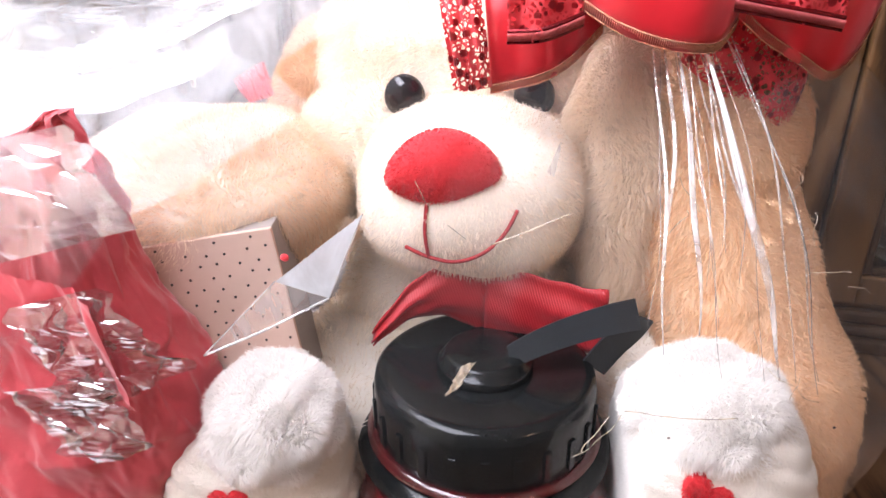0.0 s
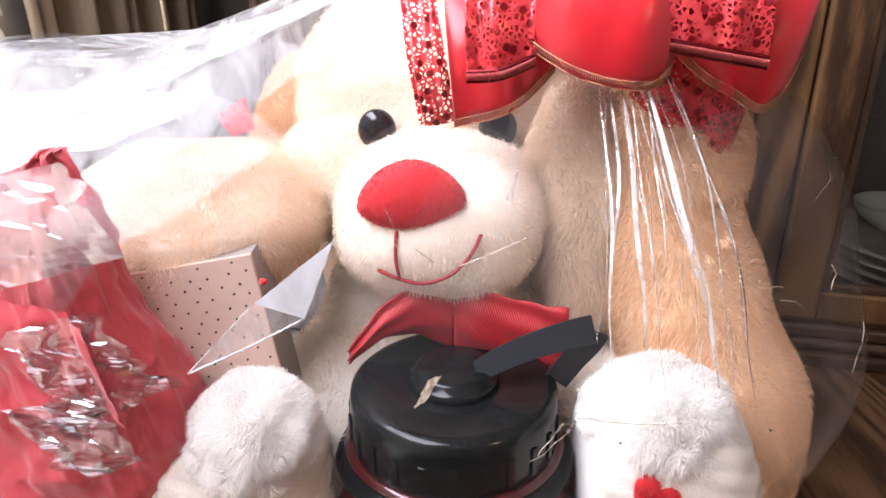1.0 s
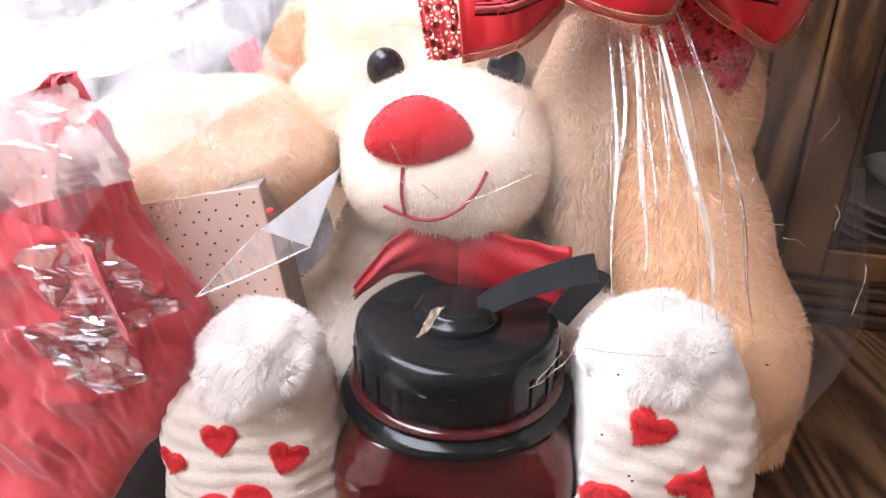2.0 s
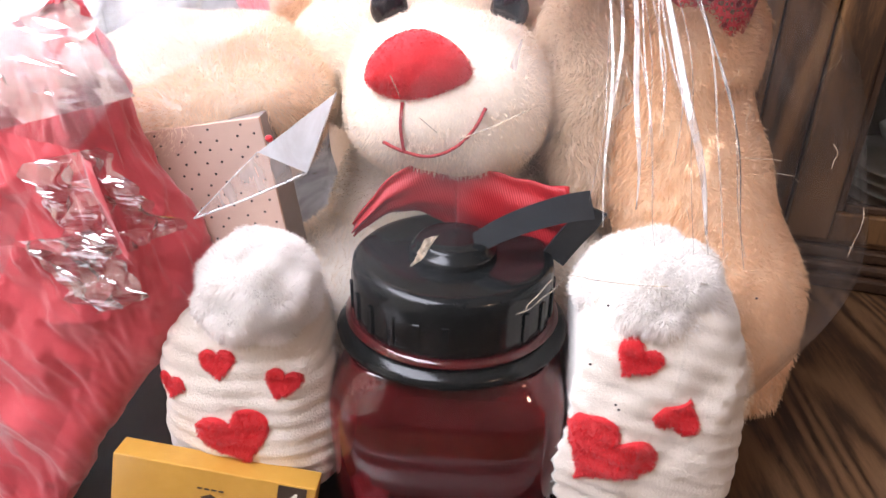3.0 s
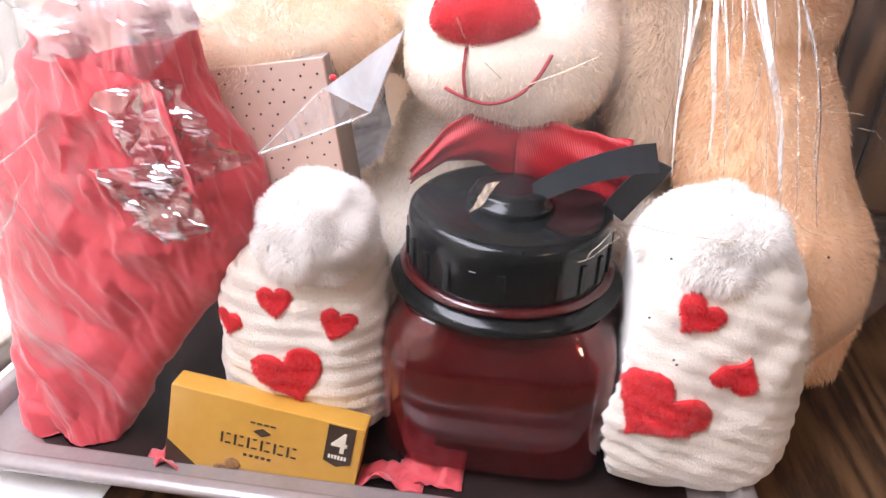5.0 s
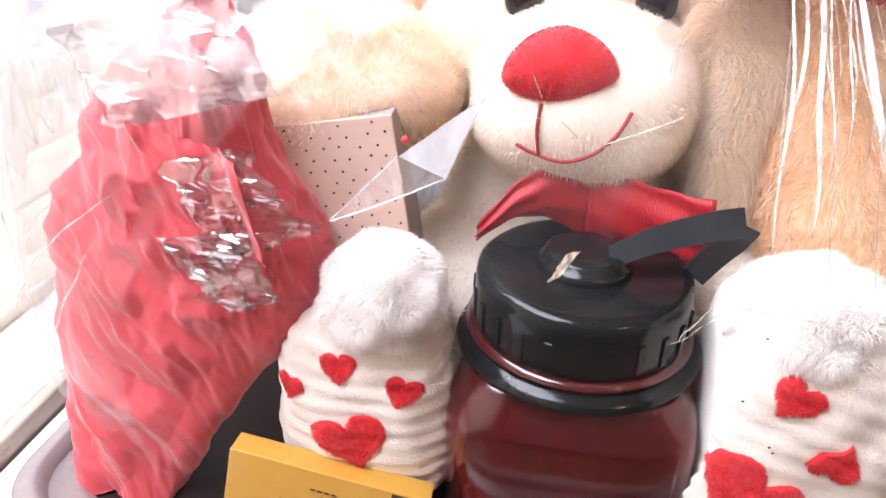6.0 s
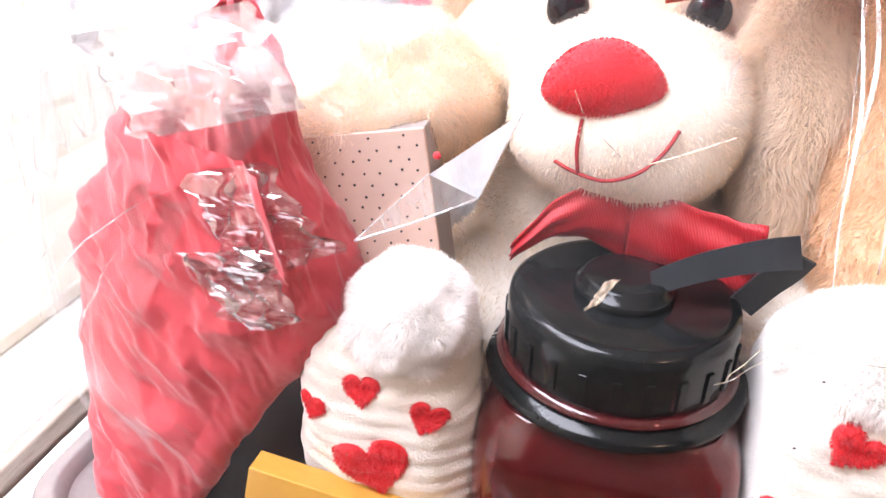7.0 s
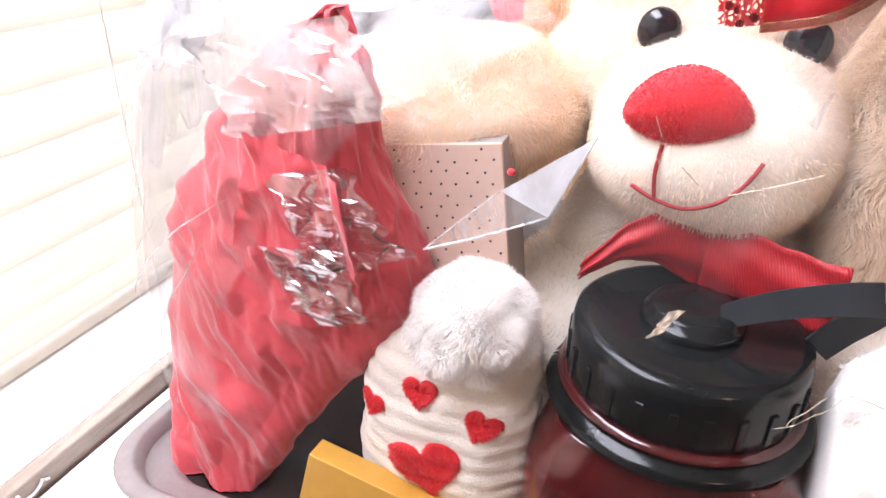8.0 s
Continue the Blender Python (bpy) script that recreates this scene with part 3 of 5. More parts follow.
for u0, u1 in ((-0.0555, 0.358), (-0.383, -0.107), (-0.598, -0.442)):
    door = part("door", joined(hbox(u0, u0 + 0.044, 0.010, 0.030, 0.053, TOP - 0.01), hbox(u1 - 0.044, u1, 0.010, 0.030, 0.053, TOP - 0.01), hbox(u0 + 0.0442, u1 - 0.0442, 0.011, 0.030, 0.053, 0.086), hbox(u0 + 0.0442, u1 - 0.0442, 0.011, 0.030, TOP - 0.06, TOP - 0.01)), OAK_FRAME, hutch, "oak door frame with a dark bevel", False)
    part("bead", joined(hbox(u0 + 0.0445, u0 + 0.0525, 0.015, 0.027, 0.0865, TOP - 0.061, 0.002), hbox(u1 - 0.0525, u1 - 0.0445, 0.015, 0.027, 0.0865, TOP - 0.061, 0.002), hbox(u0 + 0.053, u1 - 0.053, 0.015, 0.027, 0.0865, 0.095, 0.002)), OAK_DARK, door, "dark inner bead", False)
    part("pane", hbox(u0 + 0.053, u1 - 0.053, 0.020, 0.023, 0.0952, TOP - 0.062, 0.0005), GLASS, door, smooth=False)
for k, (u, v, r) in enumerate(((0.13, 0.16, 0.11), (-0.26, 0.18, 0.10))):
    c = HB @ Vector((u, v, 0.0465))
    st = thing("plate", c, "pale china plate stacked inside the hutch", "plate", "plates in the hutch")
    part("dish", turned([(r * 0.5, 0.0), (r * 0.55, 0.006), (r, 0.022), (r, 0.025), (r * 0.6, 0.010), (r * 0.2, 0.009)], c, 48), CHINA, st)
    for j in range(1, 4):
        copy_thing(st, Matrix.Translation(c + Vector((0, 0, j * 0.0125))))
c = HB @ Vector((0.10, 0.17, 0.0465 + 0.064))
bowl = thing("bowl", c, "pale glazed bowl on stacked plates in the hutch", "bowl")
part("bowl_body", turned([(0.02, 0), (0.024, 0.002), (0.045, 0.02), (0.05, 0.034), (0.048, 0.034), (0.04, 0.02), (0.014, 0.006)], c, 40), CHINA, bowl)

# ---- tray ----
tray = thing("tray", (-0.03, 0.44, 0.003), "shallow grey tray with a stepped rim, under the gift", "tray")
TX, TY, THX, THY = -0.0745, 0.4340, 0.266, 0.2310


def ring_path(hx, hy, rad, z, n=10):
    pts = []
    for cx, cy, a0 in ((hx - rad, hy - rad, 0), (-hx + rad, hy - rad, 90), (-hx + rad, -hy + rad, 180), (hx - rad, -hy + rad, 270)):
        for k in range(n + 1):
            a = radians(a0 + 90 * k / n)
            pts.append((TX + cx + rad * math.cos(a), TY + cy + rad * math.sin(a), z))
    return pts


def ring_mesh(rows, closed_first=False, closed_last=False):
    bm = bmesh.new()
    rings = [[bm.verts.new(p) for p in ring_path(THX - inset, THY - inset, rad, z + 0.0025)] for inset, z, rad in rows]
    for a, b in zip(rings, rings[1:]):
        n = len(a)
        for j in range(n):
            bm.faces.new((a[j], a[(j + 1) % n], b[(j + 1) % n], b[j]))
    if closed_first:
        bm.faces.new(rings[0][::-1])
    if closed_last:
        bm.faces.new(rings[-1])
    bmesh.ops.recalc_face_normals(bm, faces=bm.faces)
    return bm


part("rim", ring_mesh(((0.014, 0.004, 0.045), (0.003, 0.017, 0.05), (0.0, 0.0205, 0.05), (0.0, 0.0235, 0.05), (0.002, 0.025, 0.05), (0.009, 0.0255, 0.047), (0.012, 0.0245, 0.044), (0.016, 0.0145, 0.042))), TRAY, tray, "raised flat rim")
part("ledge", ring_mesh(((0.016, 0.0145, 0.042), (0.019, 0.0125, 0.04), (0.031, 0.0120, 0.032), (0.034, 0.0105, 0.03), (0.038, 0.0055, 0.027))), TRAY, tray, "stepped inner ledge")
part("floor_pan", ring_mesh(((0.0375, 0.0050, 0.027), (0.045, 0.0040, 0.022), (0.16, 0.0040, 0.02)), False, True), TRAY_SHADE, tray, "floor of the tray, shade painted near-black")
part("foot_ring", ring_mesh(((0.014, 0.004, 0.045), (0.032, 0.0012, 0.030), (0.045, 0.0012, 0.022), (0.05, 0.003, 0.02))), TRAY, tray)

# ---- jug with black lid ----
JX, JY = 0.022, 0.334
jug = thing("water_jug", (JX, JY, 0.006), "squarish red clear plastic jug with black screw lid", "jug")
outer = [(0.060, 0.0), (0.072, 0.004), (0.076, 0.012), (0.0775, 0.070), (0.0770, 0.086), (0.0745, 0.099), (0.0690, 0.109), (0.0645, 0.114), (0.0635, 0.1185)]
inner = [(max(r - 0.003, 0.057), max(z - 0.0006, 0.004)) for r, z in reversed(outer)]
part("jug_body", turned(outer + inner, (JX, JY, 0.006), 96, 3.0), JUG_RED, jug, "red clear plastic body")
part("collar", turned([(0.062, 0.1250), (0.0735, 0.1245), (0.0765, 0.1262), (0.0770, 0.1290), (0.0745, 0.1320), (0.0690, 0.1345), (0.0665, 0.136), (0.060, 0.136)], (JX, JY, 0.0), 96), BLACK, jug, "black flaring collar ring")
part("neck_ring", turned([(0.0655, 0.1365), (0.0700, 0.1368), (0.0708, 0.1380), (0.066, 0.1402), (0.060, 0.1405)], (JX, JY, 0.0), 96), JUG_RED, jug, "red ring between collar and lid")
lid = part("lid", turned([(0.060, 0.141), (0.0655, 0.141), (0.066, 0.143), (0.0655, 0.170), (0.0645, 0.1755), (0.061, 0.1785), (0.057, 0.179), (0.036, 0.1778), (0.0, 0.1775)], (JX, JY, 0.0), 96), BLACK, jug, "glossy black screw lid")
part("knob", turned([(0.028, 0.1775), (0.0285, 0.181), (0.027, 0.1835), (0.0255, 0.184), (0.0245, 0.1875), (0.022, 0.189), (0.012, 0.1885), (0.0, 0.188)], (JX, JY, 0.0), 64), BLACK, lid, "stepped round knob")
for k in range(24):
    a = 2 * math.pi * k / 24
    bm = box(-0.0009, 0.0009, -0.0024, 0.0024, 0.144, 0.163, 0.0004, 1)
    bm.transform(Matrix.Translation((JX + 0.0662 * math.cos(a), JY + 0.0662 * math.sin(a), 0)) @ Matrix.Rotation(a, 4, "Z"))
    part("grip_rib", bm, BLACK, lid, smooth=False)


def bezier(points, n):
    """A smooth line through the points."""
    p = [Vector(q) for q in points]
    out = []
    for i in range(n):
        f = i / (n - 1) * (len(p) - 1)
        k = min(int(f), len(p) - 2)
        t = f - k
        a, b, c, d = p[max(k - 1, 0)], p[k], p[k + 1], p[min(k + 2, len(p) - 1)]
        out.append(0.5 * ((2 * b) + (c - a) * t + (2 * a - 5 * b + 4 * c - d) * t * t + (3 * b - a - 3 * c + d) * t ** 3))
    return out


# a flat strap: out from the knob, folded over at a point, and back down to the rim
run_out = bezier([(0.036, 0.327, 0.1880), (0.050, 0.325, 0.1985), (0.068, 0.324, 0.2080), (0.090, 0.325, 0.2155), (0.106, 0.330, 0.2165)], 22)
run_back = bezier([(0.1085, 0.334, 0.2125), (0.104, 0.337, 0.2010), (0.096, 0.340, 0.1880), (0.087, 0.341, 0.1730)], 22)
part("strap", joined(band(run_out, [Vector((-0.004, 0.005, 0.0155)) * (0.82 + 0.25 * i / 21) for i in range(22)], 0.0009),
                     band(run_back, [Vector((0.0155, 0.003, -0.0075)).lerp(Vector((0.0145, 0.003, -0.0115)), i / 21) * (1.05 - 0.1 * i / 21) for i in range(22)], 0.0009)),
     BLACK_MATTE, jug, "flat black rubber strap folded to a point", smooth=False)


def bezier2(points, n):
    return [(p.x, p.z) for p in bezier([(x, 0, z) for x, z in points], n)]


# ---- plush dog ----
dog = thing("plush_dog", (0.03, 0.50, 0.005), "large cream plush dog with red nose, sitting in the tray", "plush toy")
part("body", ball((0.045, 0.575, 0.165), (0.155, 0.115, 0.16), lumps=0.012), TAN_SKIN, dog)
head = part("head", ball((0.015, 0.555, 0.305), (0.128, 0.112, 0.118), detail=5, lumps=0.006), SKIN, dog)
muzzle = part("muzzle", ball((0.012, 0.435, 0.257), (0.075, 0.078, 0.058), (8, 0, 0), detail=5, lumps=0.004, squash=2.3), VELVET, dog, "short velour muzzle")
cheek_l = part("cheek", ball((-0.055, 0.480, 0.270), (0.058, 0.055, 0.052), lumps=0.006), SKIN, dog)
cheek_r = part("cheek", ball((0.086, 0.485, 0.262), (0.058, 0.055, 0.055), lumps=0.006), SKIN, dog)
brow = part("brow", ball((0.012, 0.505, 0.330), (0.095, 0.058, 0.060), lumps=0.005), SKIN, dog)
ear_l = part("ear", ball((-0.118, 0.552, 0.288), (0.030, 0.042, 0.062), (0, 16, 0), lumps=0.006), TAN_SKIN, dog, "floppy cream ear")
ear_r = part("ear", ball((0.110, 0.432, 0.262), (0.034, 0.033, 0.085), (-6, -6, 0), lumps=0.010), SKIN, dog, "floppy cream ear")
arm_l = part("arm", ball((-0.165, 0.412, 0.249), (0.092, 0.072, 0.060), (0, -6, 10), detail=5, lumps=0.012), SKIN, dog, "fluffy arm held out sideways")
arm_r = part("arm", limb([((0.150, 0.480, 0.350), 0.022), ((0.168, 0.447, 0.308), 0.056), ((0.168, 0.430, 0.252), 0.051), ((0.188, 0.410, 0.190), 0.054), ((0.208, 0.395, 0.120), 0.066), ((0.208, 0.385, 0.070), 0.060), ((0.200, 0.380, 0.042), 0.030)]), TAN_SKIN, dog, "tan arm hanging down")
chest = part("chest", ball((0.01, 0.475, 0.15), (0.10, 0.05, 0.085), lumps=0.008), SKIN, dog)
leg_l = part("leg", limb([((-0.096, 0.29, 0.105), 0.03), ((-0.094, 0.32, 0.098), 0.052), ((-0.075, 0.42, 0.085), 0.065), ((-0.05, 0.52, 0.09), 0.06)]), SKIN, dog)
leg_r = part("leg", limb([((0.15, 0.300, 0.110), 0.03), ((0.160, 0.325, 0.095), 0.060), ((0.168, 0.40, 0.085), 0.072), ((0.12, 0.52, 0.09), 0.07)]), SKIN, dog)

# nose: a soft rounded triangle
bm = ball((0, 0, 0), (0.0335, 0.019, 0.0225), detail=4)
for v in bm.verts:
    v.co.x *= 0.98 - 0.20 * v.co.z / 0.0225 if v.co.z > -0.008 else 1.05 + 0.35 * (v.co.z + 0.008) / 0.0225
    v.co.z *= 1.0 if v.co.z > 0 else 0.95
    v.co.y += -0.25 * v.co.z
bm.transform(Matrix.Translation((-0.004, 0.370, 0.286)) @ pose(0, 0, 0, -22, -3, 0))
nose = part("nose", bm, RED_PLUSH, dog, "red velour nose")
for x, y, z in ((-0.0322, 0.440, 0.3130), (0.0518, 0.440, 0.3135)):
    eye = part("eye", ball((x, y, z), (0.0135, 0.009, 0.0145), detail=3), EYE_BLACK, dog, "glossy black plastic eye")


def on_muzzle(x, z):
    """A place on the muzzle's front for the stitching."""
    dx, dz = (x - 0.012) / 0.075, (z - 0.257) / 0.058
    k = max(1 - abs(dx) ** 2.3 - abs(dz) ** 2.3, 0.0) ** (1 / 2.3)
    return (x, 0.435 - 0.078 * k - 0.0026 + 0.14 * (z - 0.257), z)


smile = [on_muzzle(*p) for p in bezier2([(-0.026, 0.241), (-0.012, 0.2365), (0.004, 0.2345), (0.020, 0.241), (0.032, 0.253), (0.039, 0.266)], 26)]
part("stitch", tube(smile, 0.0012), RED_THREAD, dog, "dark red stitched smile")
part("stitch", tube([on_muzzle(*p) for p in bezier2([(-0.013, 0.268), (-0.014, 0.252), (-0.012, 0.2365)], 14)], 0.0012), RED_THREAD, dog, "dark red stitched line under the nose")


def heart_points(n=44):
    out = []
    for i in range(n):
        t = 2 * math.pi * i / n
        out.append((16 * math.sin(t) ** 3 / 33, (13 * math.cos(t) - 5 * math.cos(2 * t) - 2 * math.cos(3 * t) - math.cos(4 * t) + 2.5) / 33))
    return out


def foot(centre, radii, roll, flare, slant, hearts, tuft_place, tuft_radii, seed):
    """A foot whose ribbed sole faces the front, with red hearts sewn on and a long-haired tuft over the toes."""
    e = 3.2
    F = Matrix.Translation(centre) @ pose(0, 0, 0, 0, roll, 0)
    bm = bmesh.new()
    bmesh.ops.create_icosphere(bm, subdivisions=6, radius=1)

    def surface(x, z):
        wide = radii[0] * (1 - flare * z / radii[2])
        k = max(1 - abs(x / wide) ** e - abs(z / radii[2]) ** e, 0.0) ** (1 / e)
        return -radii[1] * k

    def rib(x, z):
        return 0.0025 * (abs(math.sin(math.pi * (z + slant * x + 0.003 * math.sin(x * 38 + seed)) / 0.0125)) ** 0.6 - 0.6)

    for v in bm.verts:
        d = v.co
        d = d * sum(abs(c) ** e for c in d) ** (-1 / e)
        p = Vector((d.x * radii[0] * (1 - flare * d.z), d.y * radii[1], d.z * radii[2]))
        if p.y < 0.01:
            p += v.co.normalized() * rib(p.x, p.z)
        p += v.co * 0.003 * noise.noise(p * 40)
        q = F @ p
        if centre[0] > 0 and q.y > 0.262:
            q.x = max(q.x, 0.1005)  # pressed flat against the jug
        v.co = q
    ft = part("foot", bm, CORDUROY, dog, "white ribbed corduroy foot")
    outline = heart_points()
    strands = []
    inv = F.inverted()
    for hx, hz, size, turn in hearts:
        lc = inv @ Vector((hx, centre[1] - radii[1], hz))
        bm = bmesh.new()
        rings = []
        for r in (0.0, 0.15, 0.3, 0.45, 0.6, 0.73, 0.85, 0.97, 1.0):
            row = []
            for x, z in (outline if r else [(0, 0)]):
                a = radians(turn)
                wob = 1 + 0.03 * noise.noise(Vector((x * 30, z * 30, hx * 99)))
                qx = lc.x + r * wob * size * (x * math.cos(a) - z * math.sin(a))
                qz = lc.z + r * wob * size * (x * math.sin(a) + z * math.cos(a))
                y = surface(qx, qz)
                y += -0.75 * rib(qx, qz) - 0.003 * noise.noise(Vector((qx, y, qz)) * 40) + (-0.0022 if r < 0.9 else (-0.0017 if r < 0.99 else 0.0012))
                row.append(bm.verts.new(F @ Vector((qx, y, qz))))
            rings.append(row)
        n = len(outline)
        for j in range(n):
            bm.faces.new((rings[0][0], rings[1][j], rings[1][(j + 1) % n]))
        for p, q in zip(rings[1:], rings[2:]):
            for j in range(n):
                bm.faces.new((p[j], q[j], q[(j + 1) % n], p[(j + 1) % n]))
        bmesh.ops.recalc_face_normals(bm, faces=bm.faces)
        if sum(f.normal.y for f in bm.faces) > 0:
            bmesh.ops.reverse_faces(bm, faces=bm.faces)
        h = part("heart", bm, RED_PLUSH, ft, "red velour heart patch")
        strands.append((h, int(40000 * size)))
    for h, n in strands:
        pile(h, n, 0.0018, 0.0002, RED_FUR, (0, -0.1, -0.3), None, n, 0.2)
    tuft = part("tuft", ball(tuft_place, [r + 0.003 for r in tuft_radii], detail=5, lumps=0.007, size=75), FUR_WHITE, dog, "long white fluffy toe tuft")
    pile(tuft, 42000, 0.0075, 0.00026, FUR_WHITE, (0.0, -0.2, 0.3), None, seed, 0.35)
    pile(ft, 9000, 0.003, 0.0002, FUR_WHITE, (0, -0.1, -0.3), lambda w, n: n[:, 1] > 0.1, seed + 5, 0.3)
    return ft


foot((-0.107, 0.311, 0.084), (0.058, 0.050, 0.077), 0, 0.10, 0.10, [(-0.114, 0.1305, 0.0225, 4), (-0.0765, 0.1180, 0.0225, -22), (-0.146, 0.111, 0.018, -6), (-0.107, 0.076, 0.050, 16)],
     (-0.092, 0.292, 0.172), (0.029, 0.032, 0.026), 3)
foot((0.143, 0.302, 0.1035), (0.060, 0.052, 0.097), 0, 0.20, 0.36, [(0.1270, 0.158, 0.027, -30), (0.1560, 0.125, 0.027, 160), (0.1160, 0.090, 0.058, -33)],
     (0.139, 0.292, 0.181), (0.033, 0.034, 0.027), 4)

pile(head, 52000, 0.0075, 0.0003, FUR, (0, -0.1, -0.35), lambda w, n: w[:, 1] < 0.60, 11)
pile(cheek_l, 20000, 0.007, 0.0003, FUR, (-0.3, -0.1, -0.3), None, 21)
pile(cheek_r, 20000, 0.007, 0.0003, FUR, (0.3, -0.1, -0.3), None, 22)
pile(brow, 18000, 0.006, 0.00028, FUR, (0, -0.1, 0.2), lambda w, n: np.minimum((w[:, 0] + 0.032) ** 2, (w[:, 0] - 0.052) ** 2) + (w[:, 2] - 0.312) ** 2 > 0.021 ** 2, 23)
pile(muzzle, 30000, 0.0035, 0.00022, FUR, (0, -0.1, -0.5), lambda w, n: (n[:, 1] < 0.6), 12, 0.2)
pile(ear_l, 14000, 0.010, 0.00034, FUR_TAN, (0, 0, -0.6), None, 13)
pile(ear_r, 30000, 0.010, 0.00034, FUR, (0, -0.2, -0.6), None, 14, 0.5)
pile(arm_l, 46000, 0.0075, 0.0003, FUR_PEACH, (-0.2, -0.1, -0.3), None, 15)
pile(arm_r, 44000, 0.006, 0.00032, FUR_TAN, (0, -0.1, -0.6), None, 16)
pile(chest, 18000, 0.006, 0.00032, FUR, (0, 0, -0.5), None, 17)
pile(leg_l, 12000, 0.008, 0.00032, FUR, (0, 0.2, -0.3), None, 18)
pile(leg_r, 20000, 0.005, 0.00032, FUR, (0.2, 0.2, -0.3), None, 19)
pile(nose, 9000, 0.0016, 0.0002, RED_FUR, (0, 0, -0.4), None, 20, 0.1)

# ruffled collar bow at the dog's neck
collar = thing("collar_bow", (0.02, 0.37, 0.20), "red organza bow with ruffled ends round the dog's neck", "bow")
for sx in (-1, 1):
    bm = bmesh.new()
    rows = []
    for i in range(25):
        u = i / 24
        rows.append([])
        for j in range(13):
            v = j / 12 - 0.5
            if sx < 0:
                top, low = 0.222 + 0.036 * u - 0.072 * u * u, 0.172 + 0.070 * u - 0.068 * u * u
            else:
                top, low = 0.222 - 0.006 * u, 0.172
            edge = 0.0006 * math.sin(u * 21)
            x = 0.022 + sx * u * (0.069 if sx < 0 else 0.073)
            z = low + (top - low) * (v + 0.5) + edge
            y = 0.372 - 0.020 * u + 0.0018 * math.sin(v * 15 + u * 5) * (0.4 + u) + 0.012 * abs(v)
            rows[-1].append(bm.verts.new((x, y, z)))
    for a, b in zip(rows, rows[1:]):
        for j in range(12):
            bm.faces.new((a[j], a[j + 1], b[j + 1], b[j]))
    loop = part("loop", bm, ORGANZA, collar)
    loop.modifiers.new("thickness", "SOLIDIFY").thickness = 0.0012
part("knot", ball((0.022, 0.378, 0.210), (0.006, 0.005, 0.011), lumps=0.003, size=60), ORGANZA, collar)

# ---- dotted pink box ----
gift = thing("gift_box", (-0.105, 0.322, 0.006), "tall pale pink gift box printed with small dark dots", "box")
G = Matrix.Translation((-0.106, 0.330, -0.004)) @ pose(0, 0, 0, -4, -8, 6)
bm = box(-0.046, 0.046, -0.012, -0.0085, 0.012, 0.262, 0.0006)
bm.transform(G)
part("front_panel", bm, PINK_CARD, gift, smooth=False)
bm = box(-0.0455, 0.0455, -0.0082, 0.040, 0.012, 0.2615, 0.0006)
bm.transform(G)
part("carton", bm, GREY_SIDE, gift, "plain greyish card sides", False)
rng = random.Random(5)
spots = [(-0.043 + 0.0112 * i + (0.0047 if j % 2 else 0.0) + rng.uniform(-0.0016, 0.0016), 0.130 + 0.0072 * j + rng.uniform(-0.0013, 0.0013)) for i in range(9) for j in range(19)]
spots = [q for q in spots if abs(q[0]) < 0.044 and q[1] < 0.259]
bm = bmesh.new()
for a, b in spots:
    bmesh.ops.create_cone(bm, cap_ends=True, segments=8, radius1=0.0008, radius2=0.00075, depth=0.0004, matrix=Matrix.Translation((a, -0.0123, b)) @ Matrix.Rotation(radians(90), 4, "X"))
bm.transform(G)
part("dots", bm, DOT_INK, gift, "small dark printed dots", kind="stuff")
bead = thing("red_bead", (-0.082, 0.306, 0.259), "tiny red bead stuck to the film", "bead")
part("bead_body", ball((-0.082, 0.306, 0.259), (0.0024, 0.0016, 0.0022), detail=2), RED_PLUSH, bead)

# ---- box of chocolates ----
choc = thing("chocolate_box", (-0.12, 0.245, 0.006), "gold card box of chocolates leaning on the plush foot", "chocolate box")
C = Matrix.Translation((-0.118, 0.2455, 0.063)) @ pose(0, 0, 0, -9, 10.0, 1.0)
CW, CH, CT = 0.1275, 0.066, 0.018


def on_box(bm):
    bm.transform(C)
    return bm


part("carton", on_box(box(-CW / 2, CW / 2, 0, CT, -CH, 0, 0.0008)), GOLD_CARD, choc, "matt gold card carton", False)


def flat(points, depth=0.0005, front=-0.0006):
    bm = bmesh.new()
    a = [bm.verts.new((x, front, z)) for x, z in points]
    b = [bm.verts.new((x, front + depth, z)) for x, z in points]
    bm.faces.new(a)
    bm.faces.new(b[::-1])
    for i in range(len(a)):
        bm.faces.new((a[i], b[i], b[(i + 1) % len(a)], a[(i + 1) % len(a)]))
    bmesh.ops.recalc_face_normals(bm, faces=bm.faces)
    return on_box(bm)


part("tab", flat([(0.040, -0.001), (0.058, -0.001), (0.058, -0.029), (0.049, -0.0325), (0.040, -0.029)]), BROWN_CARD, choc, "dark shield-shaped tab", False)
part("corner_print", flat([(-0.0637, -0.042), (-0.042, -0.059), (-0.036, -0.066), (-0.0637, -0.066)]), BROWN_CARD, choc, "dark printed corner", False)
part("lower_print", flat([(0.012, -0.053), (0.0637, -0.050), (0.0637, -0.066), (0.010, -0.066)]), BROWN_CARD, choc, "dark printed band", False)
font = bpy.data.curves.new("figure", "FONT")
font.body, font.size, font.extrude, font.align_x, font.offset = "4", 0.021, 0.0002, "CENTER", 0.0004
fig = new("figure", font)
fig.data.materials.append(CREAM_INK)
fig.parent = choc
fig.matrix_local = Matrix.Translation(-choc.location) @ C @ Matrix.Translation((0.049, -0.0009, -0.0205)) @ Matrix.Rotation(radians(90), 4, "X")
tagged(fig, "cream printed figure four")
